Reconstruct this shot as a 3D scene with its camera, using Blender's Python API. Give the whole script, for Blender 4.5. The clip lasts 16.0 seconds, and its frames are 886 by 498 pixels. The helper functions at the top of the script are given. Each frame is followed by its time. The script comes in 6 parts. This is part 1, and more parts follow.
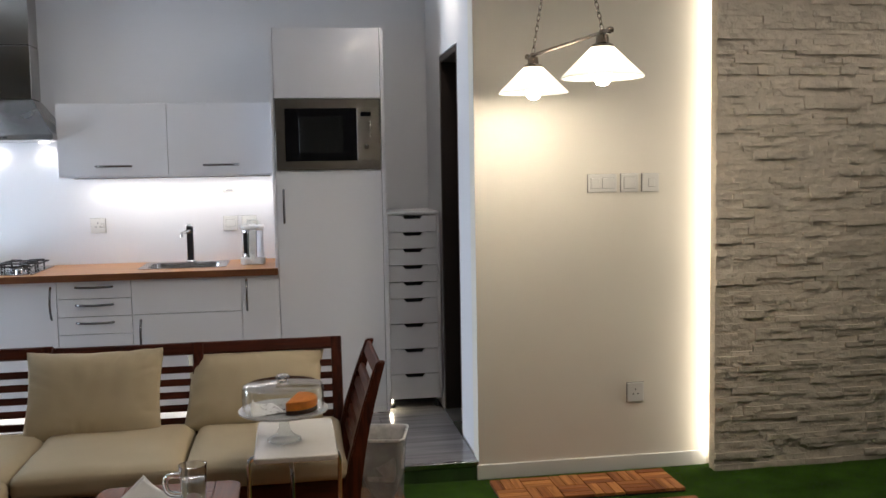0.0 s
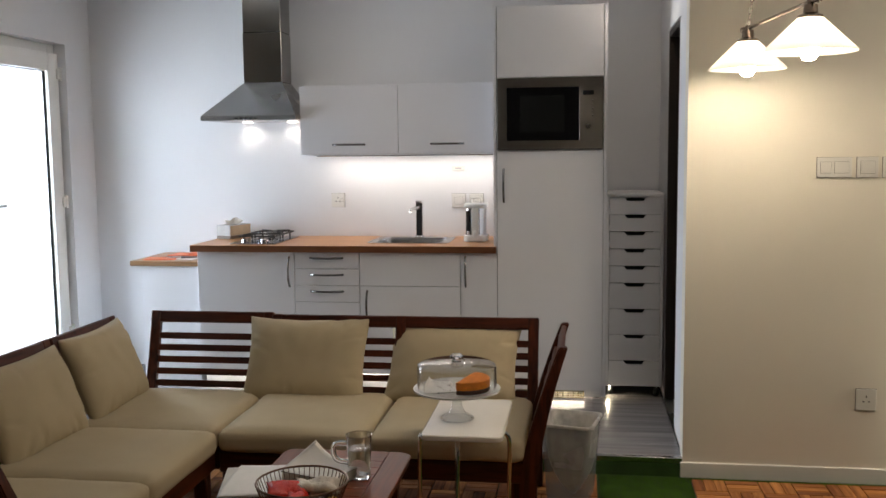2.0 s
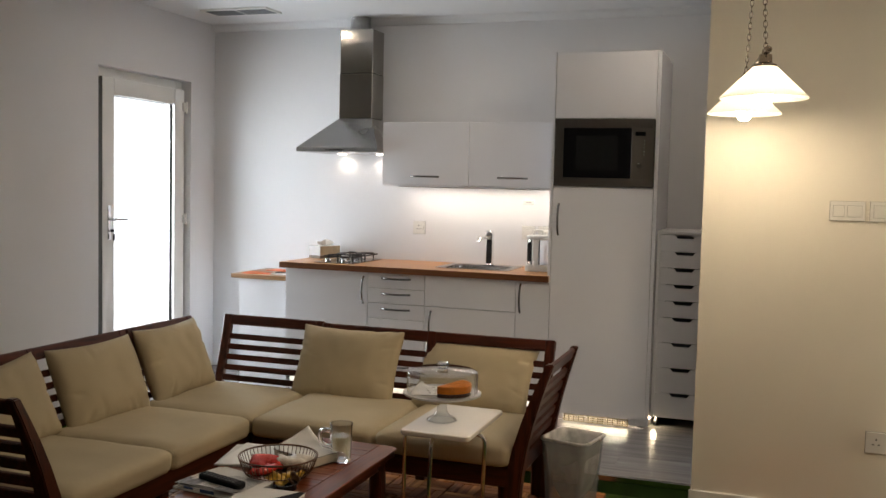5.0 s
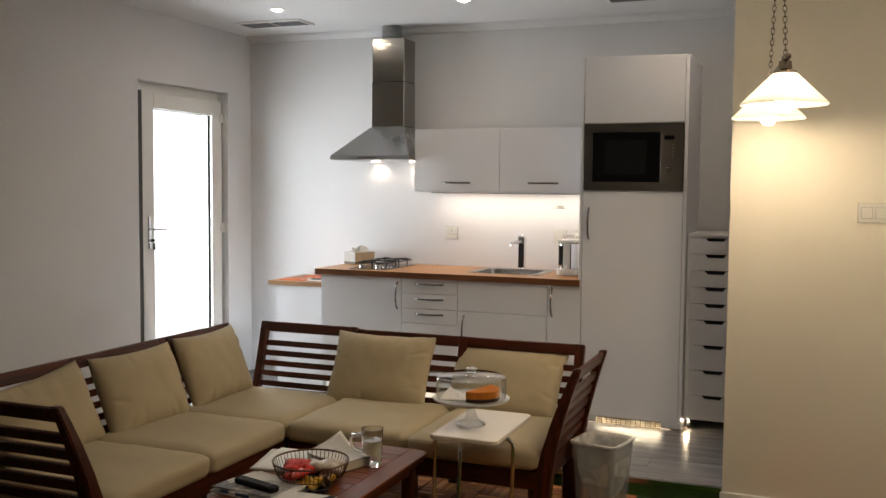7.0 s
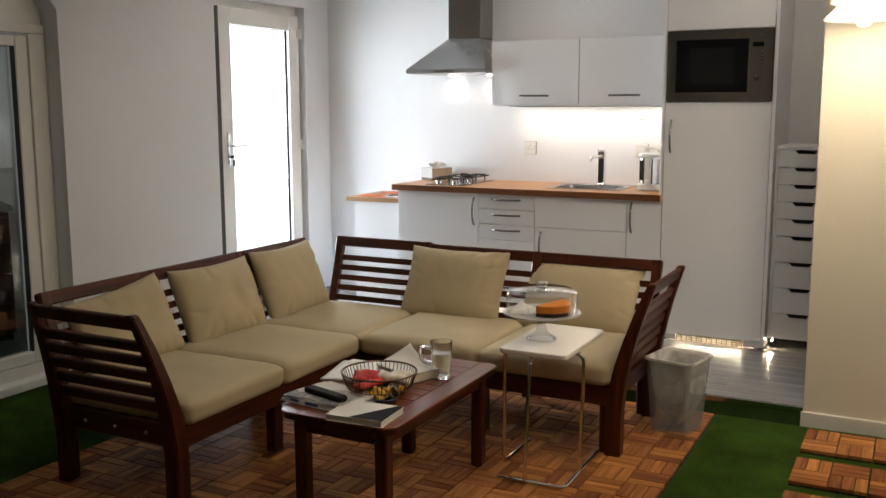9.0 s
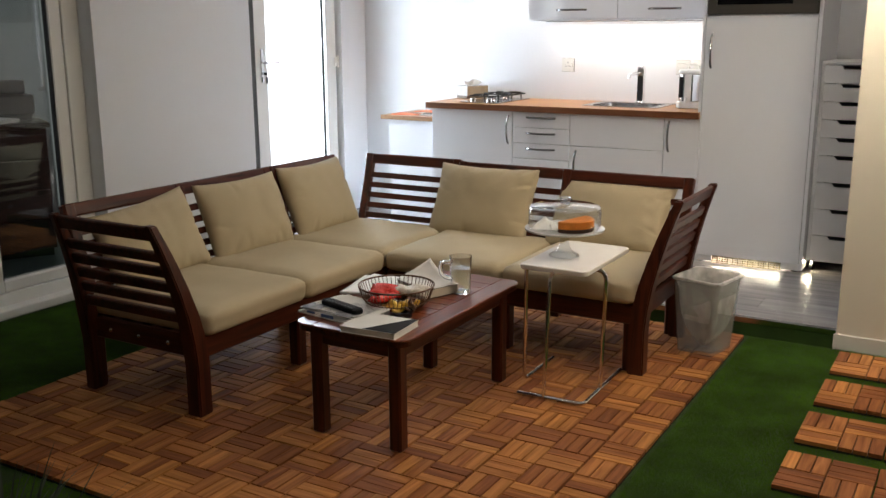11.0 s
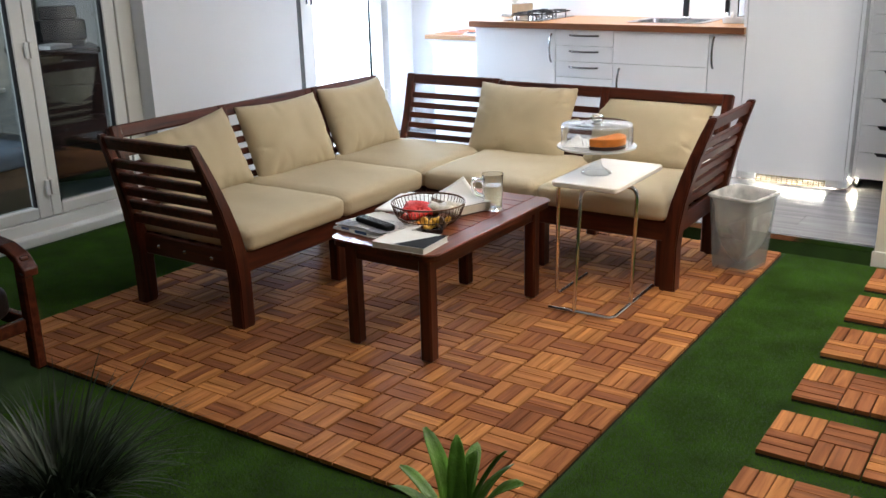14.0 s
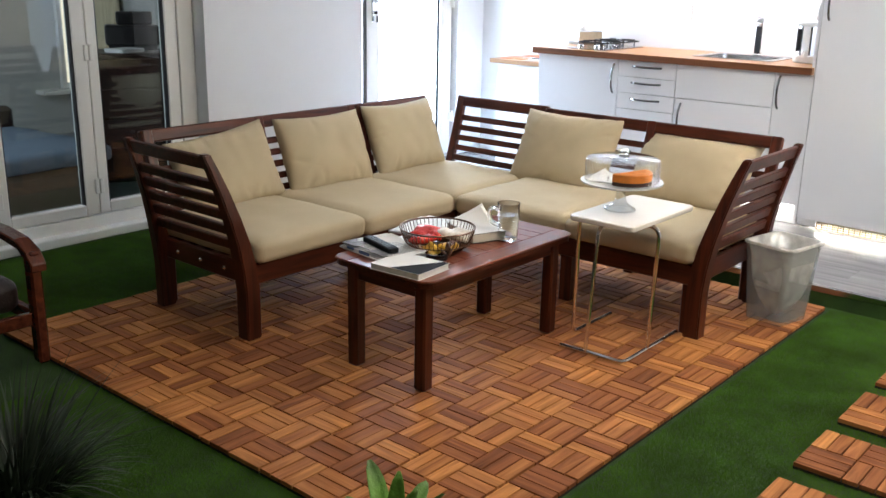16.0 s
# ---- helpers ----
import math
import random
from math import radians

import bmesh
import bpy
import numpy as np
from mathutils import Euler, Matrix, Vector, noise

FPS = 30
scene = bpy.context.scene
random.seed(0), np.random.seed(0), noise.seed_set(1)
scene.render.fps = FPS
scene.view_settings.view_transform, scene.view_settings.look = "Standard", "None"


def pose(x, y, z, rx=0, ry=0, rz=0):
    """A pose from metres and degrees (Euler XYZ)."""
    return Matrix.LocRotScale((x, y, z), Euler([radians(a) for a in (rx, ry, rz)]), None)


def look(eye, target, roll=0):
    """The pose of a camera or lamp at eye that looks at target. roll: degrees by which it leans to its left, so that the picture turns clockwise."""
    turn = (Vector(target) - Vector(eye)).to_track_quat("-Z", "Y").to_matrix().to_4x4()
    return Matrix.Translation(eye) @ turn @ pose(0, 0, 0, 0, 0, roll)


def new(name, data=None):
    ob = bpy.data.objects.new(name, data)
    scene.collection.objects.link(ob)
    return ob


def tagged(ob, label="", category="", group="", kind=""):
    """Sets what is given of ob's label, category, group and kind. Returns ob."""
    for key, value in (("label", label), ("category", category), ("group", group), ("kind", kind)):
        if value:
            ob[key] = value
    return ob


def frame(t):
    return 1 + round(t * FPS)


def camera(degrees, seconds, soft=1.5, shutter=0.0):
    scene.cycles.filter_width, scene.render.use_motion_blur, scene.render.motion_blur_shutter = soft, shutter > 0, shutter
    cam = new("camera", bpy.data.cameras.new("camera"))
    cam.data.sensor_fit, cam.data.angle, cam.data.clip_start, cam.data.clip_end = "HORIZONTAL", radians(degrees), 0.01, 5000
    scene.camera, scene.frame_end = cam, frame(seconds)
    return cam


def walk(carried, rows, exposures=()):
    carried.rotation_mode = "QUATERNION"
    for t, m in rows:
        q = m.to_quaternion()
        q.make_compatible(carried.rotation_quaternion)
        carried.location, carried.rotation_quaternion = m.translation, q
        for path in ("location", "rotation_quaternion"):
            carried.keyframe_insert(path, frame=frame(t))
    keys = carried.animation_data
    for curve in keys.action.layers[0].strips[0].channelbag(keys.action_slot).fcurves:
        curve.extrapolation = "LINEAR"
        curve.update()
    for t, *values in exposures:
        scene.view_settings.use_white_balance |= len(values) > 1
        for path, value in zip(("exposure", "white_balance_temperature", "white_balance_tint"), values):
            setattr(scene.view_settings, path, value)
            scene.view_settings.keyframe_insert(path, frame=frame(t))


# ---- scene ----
cam = camera(50.5, 16.0)
PATH = [
    (0, (0.078, -6.069, 1.523), (0.395, -4.102, 1.357), -1.0),
    (0.5, (0.179, -6.085, 1.536), (0.34, -4.099, 1.357), -0.9),
    (1, (0.236, -6.092, 1.496), (0.305, -4.103, 1.298), -0.8),
    (1.5, (0.35, -6.058, 1.497), (0.215, -4.073, 1.293), -1.6),
    (2, (0.471, -6.024, 1.544), (0.184, -4.056, 1.334), -0.6),
    (2.5, (0.673, -6.033, 1.547), (0.195, -4.101, 1.354), -0.6),
    (3, (0.826, -6.062, 1.54), (0.294, -4.143, 1.355), 0.1),
    (3.5, (0.864, -6.11, 1.551), (0.287, -4.203, 1.376), 0.6),
    (4, (0.943, -6.164, 1.521), (0.317, -4.271, 1.366), 0.2),
    (4.2, (1.041, -6.186, 1.51), (0.416, -4.292, 1.361), 0.7),
    (6.3, (1.337, -6.337, 1.528), (0.622, -4.472, 1.414), 0.8),
    (6.5, (1.335, -6.331, 1.54), (0.611, -4.47, 1.42), 0.5),
    (7, (1.345, -6.322, 1.546), (0.607, -4.467, 1.416), 0.5),
    (7.5, (1.372, -6.296, 1.531), (0.617, -4.449, 1.392), 0.3),
    (8, (1.386, -6.275, 1.52), (0.584, -4.451, 1.353), 0.4),
    (8.5, (1.384, -6.26, 1.514), (0.538, -4.464, 1.272), 0.3),
    (9, (1.389, -6.236, 1.509), (0.489, -4.475, 1.21), -0.1),
    (9.5, (1.417, -6.186, 1.499), (0.468, -4.456, 1.172), -0.2),
    (10, (1.447, -6.138, 1.482), (0.482, -4.427, 1.109), -0.3),
    (10.2, (1.426, -6.137, 1.466), (0.474, -4.422, 1.072), 0.1),
    (12.3, (1.593, -6.167, 1.448), (0.554, -4.551, 0.89), -1.3),
    (12.5, (1.586, -6.172, 1.46), (0.556, -4.558, 0.882), -1.4),
    (13, (1.581, -6.155, 1.455), (0.551, -4.55, 0.854), -1.5),
    (13.5, (1.594, -6.156, 1.458), (0.547, -4.571, 0.831), -1.5),
    (14, (1.616, -6.157, 1.451), (0.547, -4.58, 0.843), -1.4),
    (14.5, (1.624, -6.088, 1.441), (0.534, -4.521, 0.844), -1.1),
    (15, (1.678, -6.006, 1.447), (0.508, -4.495, 0.859), -0.2),
    (15.5, (1.75, -5.936, 1.44), (0.569, -4.427, 0.866), 0.3),
    (16, (1.836, -5.881, 1.444), (0.593, -4.419, 0.88), 1.1),
]
EXPOSURES = [(0, 0.46, 6250, 12.5), (0.8, 0.44, 6500, 12.5), (2, 0.30, 6800, 12.5), (4, 0.30, 7200, 13), (7, 0.32, 7700, 13.5), (8, 0.34, 7750, 12.5), (9, 0.66, 7300, 11.5), (10, 0.7, 7050, 11.5), (12.5, 1.45, 6250, 10), (14.5, 1.74, 5950, 10), (16, 1.74, 6000, 10)]
walk(cam, [(t, look(eye, target, roll)) for t, eye, target, roll in PATH], EXPOSURES)

# ---- world, lights, exposure ----
world = bpy.data.worlds.new("world")
scene.world = world
world.use_nodes = True
wn = world.node_tree
sky = wn.nodes.new("ShaderNodeTexSky")
sky.sky_type, sky.sun_disc = "NISHITA", False
sky.sun_elevation, sky.sun_rotation = radians(48), radians(250)
wn.links.new(sky.outputs[0], wn.nodes["Background"].inputs[0])
wn.nodes["Background"].inputs[1].default_value = 0.1


def lamp(name, kind, place, watts, colour, **more):
    data = bpy.data.lights.new(name, kind)
    data.energy, data.color = watts, colour
    for key, value in more.items():
        if key == "radius":
            data.shadow_soft_size = value
        elif key == "size":
            data.shape, data.size, data.size_y = "RECTANGLE", *value
        elif key == "spread":
            data.spread = radians(value)
        elif key == "cone":
            data.spot_size, data.spot_blend = radians(value), 0.7
    ob = new(name, data)
    ob.matrix_world = place
    return ob


NEUTRAL = (1.0, 0.875, 0.73)
# place, watts, cone, aim: three room downlights known by reflection, the rest added fill
ROOM_AND_FILL_LIGHTS = [(-0.56, -2.47, 6.2, 148, (-1.15, -2.3, 0)), (-0.56, -3.90, 0.2, 110), (0.69, -3.88, 11, 128, (1.15, -2.75, 0)), (-0.54, -5.33, 0.1, 110), (0.69, -5.33, 1.2, 90), (1.95, -3.88, 13, 125, (0.75, -2.1, 0.6)), (1.95, -5.33, 3, 116), (3.2, -3.88, 10, 135, (2.0, -2.2, 0.9)), (2.3, -2.47, 5.0, 162), (3.2, -2.47, 5.5, 162)]
# daylight through the kitchen's glazed door
lamp("daylight", "AREA", look((-3.12, -0.69, 1.25), (-0.7, -0.45, 1.0)), 42, (0.70, 0.84, 1.0), size=(0.66, 1.75), spread=150)
# recessed ceiling downlights; the third kitchen one is added unseen to brighten the recess
for n, (lx, ly) in enumerate([(-1.97, -0.95), (-0.71, -0.85), (0.80, -1.0)]):
    lamp("downlight_lamp", "AREA", look((lx, ly, 2.69), (lx, ly - 0.001, 0)), (2.2, 2.2, 3.6)[n], NEUTRAL, size=(0.07, 0.07))
for lx, ly, watts, cone, *aim in ROOM_AND_FILL_LIGHTS:
    lamp("room_downlight_lamp", "SPOT", look((lx, ly, 2.66), aim[0] if aim else (lx, ly - 0.001, 0)), watts, NEUTRAL, radius=0.04, cone=cone)
# strip under the wall cabinets, hood spots, strip under the tall cabinet, strip behind the stone
lamp("cabinet_strip", "AREA", look((-0.58, -0.13, 1.508), (-0.58, -0.10, 0.9)), 2.3, (1.0, 0.94, 0.87), size=(1.15, 0.02))
for lx in (-1.67, -1.37):
    lamp("hood_lamp", "SPOT", look((lx, -0.055, 1.728), (lx, -0.03, 0.9)), 0.75, (1, 0.93, 0.84), radius=0.02, cone=150)
lamp("plinth_strip", "AREA", look((0.3, -0.545, 0.138), (0.3, -1.2, 0.02)), 1.4, (1.0, 0.90, 0.70), size=(0.58, 0.01))
lamp("plinth_strip_side", "AREA", look((0.645, -0.495, 0.147), (0.72, -0.56, 0.09)), 0.35, (1.0, 0.88, 0.62), size=(0.03, 0.03))
lamp("plinth_strip_long", "AREA", look((-0.92, -0.57, 0.205), (-0.92, -0.66, 0.0)), 2.4, (1.0, 0.93, 0.80), size=(1.75, 0.015))
lamp("stone_strip", "AREA", look((2.165, -1.665, 1.3), (2.0, -1.64, 1.3)), 3.4, (1.0, 0.90, 0.72), size=(0.03, 2.5))
# faint lamp added as fill in the room behind the folding doors
lamp("back_room_daylight", "AREA", look((-3.2, -5.6, 1.7), (-5.2, -3.0, 1.0)), 23, (0.86, 0.93, 1.0), size=(1.0, 1.2))


# ---- materials ----
def material(name, colour, rough=0.5, metal=0.0, vary=0.06, scale=6.0, bump=0.0, bump_scale=120.0, per_object=0.0, coat=0.0, per_island=0.0):
    m = bpy.data.materials.new(name)
    m.use_nodes = True
    t = m.node_tree
    b = t.nodes["Principled BSDF"]
    b.inputs["Roughness"].default_value, b.inputs["Metallic"].default_value = rough, metal
    b.inputs["Coat Weight"].default_value = coat
    co = t.nodes.new("ShaderNodeTexCoord")
    hsv = t.nodes.new("ShaderNodeHueSaturation")
    hsv.inputs["Color"].default_value = (*colour, 1)
    no = t.nodes.new("ShaderNodeTexNoise")
    no.inputs["Scale"].default_value, no.inputs["Detail"].default_value = scale, 6
    t.links.new(co.outputs["Object"], no.inputs["Vector"])
    mr = t.nodes.new("ShaderNodeMapRange")
    mr.inputs["From Min"].default_value, mr.inputs["From Max"].default_value = 0.25, 0.75
    mr.inputs["To Min"].default_value, mr.inputs["To Max"].default_value = 1 - vary, 1 + vary
    t.links.new(no.outputs["Fac"], mr.inputs["Value"])
    value = mr.outputs["Result"]
    if per_object or per_island:
        info = t.nodes.new("ShaderNodeObjectInfo" if per_object else "ShaderNodeNewGeometry")
        mr2 = t.nodes.new("ShaderNodeMapRange")
        mr2.inputs["To Min"].default_value, mr2.inputs["To Max"].default_value = 1 - per_object - per_island, 1 + per_object + per_island
        t.links.new(info.outputs["Random" if per_object else "Random Per Island"], mr2.inputs["Value"])
        mul = t.nodes.new("ShaderNodeMath")
        mul.operation = "MULTIPLY"
        t.links.new(value, mul.inputs[0])
        t.links.new(mr2.outputs["Result"], mul.inputs[1])
        value = mul.outputs[0]
    t.links.new(value, hsv.inputs["Value"])
    t.links.new(hsv.outputs["Color"], b.inputs["Base Color"])
    rr = t.nodes.new("ShaderNodeMapRange")
    rr.inputs["To Min"].default_value, rr.inputs["To Max"].default_value = max(rough - 0.06, 0.02), min(rough + 0.06, 1)
    t.links.new(no.outputs["Fac"], rr.inputs["Value"])
    t.links.new(rr.outputs["Result"], b.inputs["Roughness"])
    if bump:
        n2 = t.nodes.new("ShaderNodeTexNoise")
        n2.inputs["Scale"].default_value, n2.inputs["Detail"].default_value = bump_scale, 5
        t.links.new(co.outputs["Object"], n2.inputs["Vector"])
        bp = t.nodes.new("ShaderNodeBump")
        bp.inputs["Strength"].default_value, bp.inputs["Distance"].default_value = bump, 0.01
        t.links.new(n2.outputs["Fac"], bp.inputs["Height"])
        t.links.new(bp.outputs["Normal"], b.inputs["Normal"])
    return m


def wood(name, light, dark, rough, along="Y", grain=60.0, stretch=0.06, per_object=0.0, bump=0.15, specular=0.35, hue=0.0):
    """Wood with grain drawn out along one axis of the object."""
    m = bpy.data.materials.new(name)
    m.use_nodes = True
    t = m.node_tree
    b = t.nodes["Principled BSDF"]
    b.inputs["Roughness"].default_value, b.inputs["Specular IOR Level"].default_value = rough, specular
    co, mp = t.nodes.new("ShaderNodeTexCoord"), t.nodes.new("ShaderNodeMapping")
    mp.inputs["Scale"].default_value = [stretch if a == along else 1.0 for a in "XYZ"]
    t.links.new(co.outputs["Object"], mp.inputs["Vector"])
    info = t.nodes.new("ShaderNodeObjectInfo")
    off = t.nodes.new("ShaderNodeVectorMath")
    off.operation = "SCALE"
    off.inputs[0].default_value = (17, 31, 23)
    t.links.new(info.outputs["Random"], off.inputs["Scale"])
    t.links.new(off.outputs["Vector"], mp.inputs["Location"])
    no = t.nodes.new("ShaderNodeTexNoise")
    no.inputs["Scale"].default_value, no.inputs["Detail"].default_value, no.inputs["Distortion"].default_value = grain, 7, 0.6
    t.links.new(mp.outputs["Vector"], no.inputs["Vector"])
    ramp = t.nodes.new("ShaderNodeValToRGB")
    ramp.color_ramp.elements[0].position, ramp.color_ramp.elements[1].position = 0.3, 0.72
    ramp.color_ramp.elements[0].color, ramp.color_ramp.elements[1].color = (*dark, 1), (*light, 1)
    t.links.new(no.outputs["Fac"], ramp.inputs["Fac"])
    big = t.nodes.new("ShaderNodeTexNoise")
    big.inputs["Scale"].default_value, big.inputs["Detail"].default_value = grain / 12, 3
    t.links.new(mp.outputs["Vector"], big.inputs["Vector"])
    hsv = t.nodes.new("ShaderNodeHueSaturation")
    mr = t.nodes.new("ShaderNodeMapRange")
    mr.inputs["To Min"].default_value, mr.inputs["To Max"].default_value = 0.75, 1.25
    t.links.new(big.outputs["Fac"], mr.inputs["Value"])
    mr2 = t.nodes.new("ShaderNodeMapRange")
    mr2.inputs["To Min"].default_value, mr2.inputs["To Max"].default_value = 1 - per_object, 1 + per_object
    t.links.new(info.outputs["Random"], mr2.inputs["Value"])
    mul = t.nodes.new("ShaderNodeMath")
    mul.operation = "MULTIPLY"
    t.links.new(mr.outputs["Result"], mul.inputs[0])
    t.links.new(mr2.outputs["Result"], mul.inputs[1])
    t.links.new(mul.outputs[0], hsv.inputs["Value"])
    if hue:
        mr3 = t.nodes.new("ShaderNodeMapRange")
        mr3.inputs["To Min"].default_value, mr3.inputs["To Max"].default_value = 0.5 - hue, 0.5 + hue
        t.links.new(info.outputs["Random"], mr3.inputs["Value"])
        t.links.new(mr3.outputs["Result"], hsv.inputs["Hue"])
    t.links.new(ramp.outputs["Color"], hsv.inputs["Color"])
    t.links.new(hsv.outputs["Color"], b.inputs["Base Color"])
    bp = t.nodes.new("ShaderNodeBump")
    bp.inputs["Strength"].default_value, bp.inputs["Distance"].default_value = bump, 0.004
    t.links.new(no.outputs["Fac"], bp.inputs["Height"])
    t.links.new(bp.outputs["Normal"], b.inputs["Normal"])
    return m


def brushed(name, colour, rough, along="X", streak=0.12):
    """Brushed steel: streaks along one axis."""
    m = bpy.data.materials.new(name)
    m.use_nodes = True
    t = m.node_tree
    b = t.nodes["Principled BSDF"]
    b.inputs["Base Color"].default_value, b.inputs["Metallic"].default_value = (*colour, 1), 1.0
    co, mp = t.nodes.new("ShaderNodeTexCoord"), t.nodes.new("ShaderNodeMapping")
    mp.inputs["Scale"].default_value = [2.0 if a == along else 420.0 for a in "XYZ"]
    no = t.nodes.new("ShaderNodeTexNoise")
    no.inputs["Scale"].default_value, no.inputs["Detail"].default_value = 1.0, 4
    t.links.new(co.outputs["Object"], mp.inputs["Vector"])
    t.links.new(mp.outputs["Vector"], no.inputs["Vector"])
    mr = t.nodes.new("ShaderNodeMapRange")
    mr.inputs["To Min"].default_value, mr.inputs["To Max"].default_value = rough - streak, rough + streak
    t.links.new(no.outputs["Fac"], mr.inputs["Value"])
    t.links.new(mr.outputs["Result"], b.inputs["Roughness"])
    b.inputs["Anisotropic"].default_value = 0.5
    return m


def glass(name, colour=(1, 1, 1), rough=0.0, thin=True, power=4.0, least=0.05):
    m = bpy.data.materials.new(name)
    m.use_nodes = True
    t = m.node_tree
    t.nodes.remove(t.nodes["Principled BSDF"])
    out = t.nodes["Material Output"]
    gl = t.nodes.new("ShaderNodeBsdfGlossy")
    gl.inputs["Roughness"].default_value = rough
    if thin:
        tr = t.nodes.new("ShaderNodeBsdfTransparent")
        tr.inputs["Color"].default_value = (*colour, 1)
        lw = t.nodes.new("ShaderNodeLayerWeight")
        lw.inputs["Blend"].default_value = 0.5
        po = t.nodes.new("ShaderNodeMath")
        po.operation, po.inputs[1].default_value = "POWER", power
        fr = t.nodes.new("ShaderNodeMapRange")
        fr.inputs["To Min"].default_value, fr.inputs["To Max"].default_value = least, 0.9
        t.links.new(lw.outputs["Facing"], po.inputs[0])
        t.links.new(po.outputs[0], fr.inputs["Value"])
        mx = t.nodes.new("ShaderNodeMixShader")
        t.links.new(fr.outputs[0], mx.inputs[0])
        t.links.new(tr.outputs[0], mx.inputs[1])
        t.links.new(gl.outputs[0], mx.inputs[2])
        t.links.new(mx.outputs[0], out.inputs["Surface"])
    return m


def crystal(name, rough=0.01, ior=1.48):
    """Thick clear glass that bends what is seen through it."""
    m = bpy.data.materials.new(name)
    m.use_nodes = True
    b = m.node_tree.nodes["Principled BSDF"]
    b.inputs["Base Color"].default_value = (0.99, 0.995, 0.99, 1)
    b.inputs["Transmission Weight"].default_value, b.inputs["Roughness"].default_value, b.inputs["IOR"].default_value = 1.0, rough, ior
    return m


def glow(name, colour, strength):
    m = bpy.data.materials.new(name)
    m.use_nodes = True
    b = m.node_tree.nodes["Principled BSDF"]
    b.inputs["Base Color"].default_value = (*colour, 1)
    b.inputs["Emission Color"].default_value, b.inputs["Emission Strength"].default_value = (*colour, 1), strength
    return m


wall_paint = material("wall_paint", (0.70, 0.70, 0.71), 0.75, vary=0.02, scale=2.0, bump=0.05, bump_scale=180)
bounce_cut_dark = material("bounce_cut_taupe", (0.17, 0.155, 0.135), 0.8, vary=0.04, scale=2.0)
cream_paint = material("cream_paint", (0.74, 0.70, 0.61), 0.7, vary=0.02, scale=2.0, bump=0.05, bump_scale=180)
ceiling_paint = material("ceiling_paint", (0.74, 0.74, 0.74), 0.85, vary=0.015, scale=2.0, bump=0.03, bump_scale=150)
white_gloss = material("white_gloss", (0.74, 0.74, 0.76), 0.06, vary=0.012, scale=3.0)
white_matt = material("white_matt", (0.76, 0.76, 0.77), 0.42, vary=0.02, scale=5.0)
upvc = material("upvc", (0.78, 0.77, 0.73), 0.35, vary=0.02, scale=4.0)
plastic_white = material("plastic_white", (0.68, 0.67, 0.63), 0.3, vary=0.02, scale=8.0)
plastic_black = material("plastic_black", (0.012, 0.012, 0.013), 0.35, vary=0.1, scale=20.0)
# dark brown of the door, also painted shade on the passage walls
dark_door_and_shade = material("dark_door_and_passage_shade", (0.025, 0.016, 0.012), 0.45, vary=0.15, scale=10.0)
steel = brushed("brushed_steel", (0.35, 0.345, 0.345), 0.17, streak=0.05)
steel_dark = brushed("microwave_steel", (0.15, 0.135, 0.12), 0.34, streak=0.04)
handle_metal = material("handle_metal", (0.24, 0.235, 0.23), 0.16, metal=1.0, vary=0.05, scale=10)
chrome = material("chrome", (0.80, 0.80, 0.80), 0.10, metal=1.0, vary=0.03, scale=10)
nickel = material("aged_nickel", (0.26, 0.21, 0.155), 0.25, metal=1.0, vary=0.12, scale=30)
gap_shade_grey = material("gap_shade_grey", (0.10, 0.10, 0.095), 0.9, vary=0.1)
seal_black = material("seal_black", (0.008, 0.008, 0.008), 1.0)
seal_black.node_tree.nodes["Principled BSDF"].inputs["Specular IOR Level"].default_value = 0.0
black_glass = material("black_glass", (0.006, 0.006, 0.007), 0.06, vary=0.02, scale=3)
window_glass = glass("window_glass", (0.80, 0.83, 0.82), least=0.085)
RED = ((0.106, 0.023, 0.0088), (0.027, 0.006, 0.003))
sofa_wood = wood("sofa_wood", *RED, 0.33, along="X", grain=45, bump=0.08)
sofa_wood_y = wood("sofa_wood_lengthwise", *RED, 0.33, along="Y", grain=45, bump=0.08)
sofa_wood_z = wood("sofa_wood_upright", *RED, 0.33, along="Z", grain=45, bump=0.08)
counter_wood = wood("beech_worktop", (0.52, 0.25, 0.085), (0.36, 0.15, 0.045), 0.32, along="X", grain=40, bump=0.05)
tile_wood = wood("acacia_slat", (0.48, 0.192, 0.064), (0.215, 0.073, 0.022), 0.62, along="Y", grain=55, stretch=0.07, per_object=0.40, bump=0.25, specular=0.12, hue=0.008)
laminate = wood("grey_laminate", (0.25, 0.235, 0.232), (0.14, 0.13, 0.13), 0.20, along="X", grain=30, stretch=0.05, per_object=0.14, bump=0.06)
fabric = material("khaki_fabric", (0.49, 0.406, 0.266), 0.9, vary=0.05, scale=5, bump=0.3, bump_scale=500)
grey_bag = material("bin_bag_plastic", (0.66, 0.65, 0.62), 0.30, vary=0.08, scale=8, bump=0.5, bump_scale=16)
gn = grey_bag.node_tree
g_no, g_mr = gn.nodes.new("ShaderNodeTexNoise"), gn.nodes.new("ShaderNodeMapRange")
g_no.inputs["Scale"].default_value, g_no.inputs["Detail"].default_value = 5, 3
g_mr.inputs["From Min"].default_value, g_mr.inputs["From Max"].default_value = 0.35, 0.65
g_mr.inputs["To Min"].default_value, g_mr.inputs["To Max"].default_value = 0.52, 0.88
gn.links.new(g_no.outputs["Fac"], g_mr.inputs["Value"])
gn.links.new(g_mr.outputs["Result"], gn.nodes["Principled BSDF"].inputs["Alpha"])
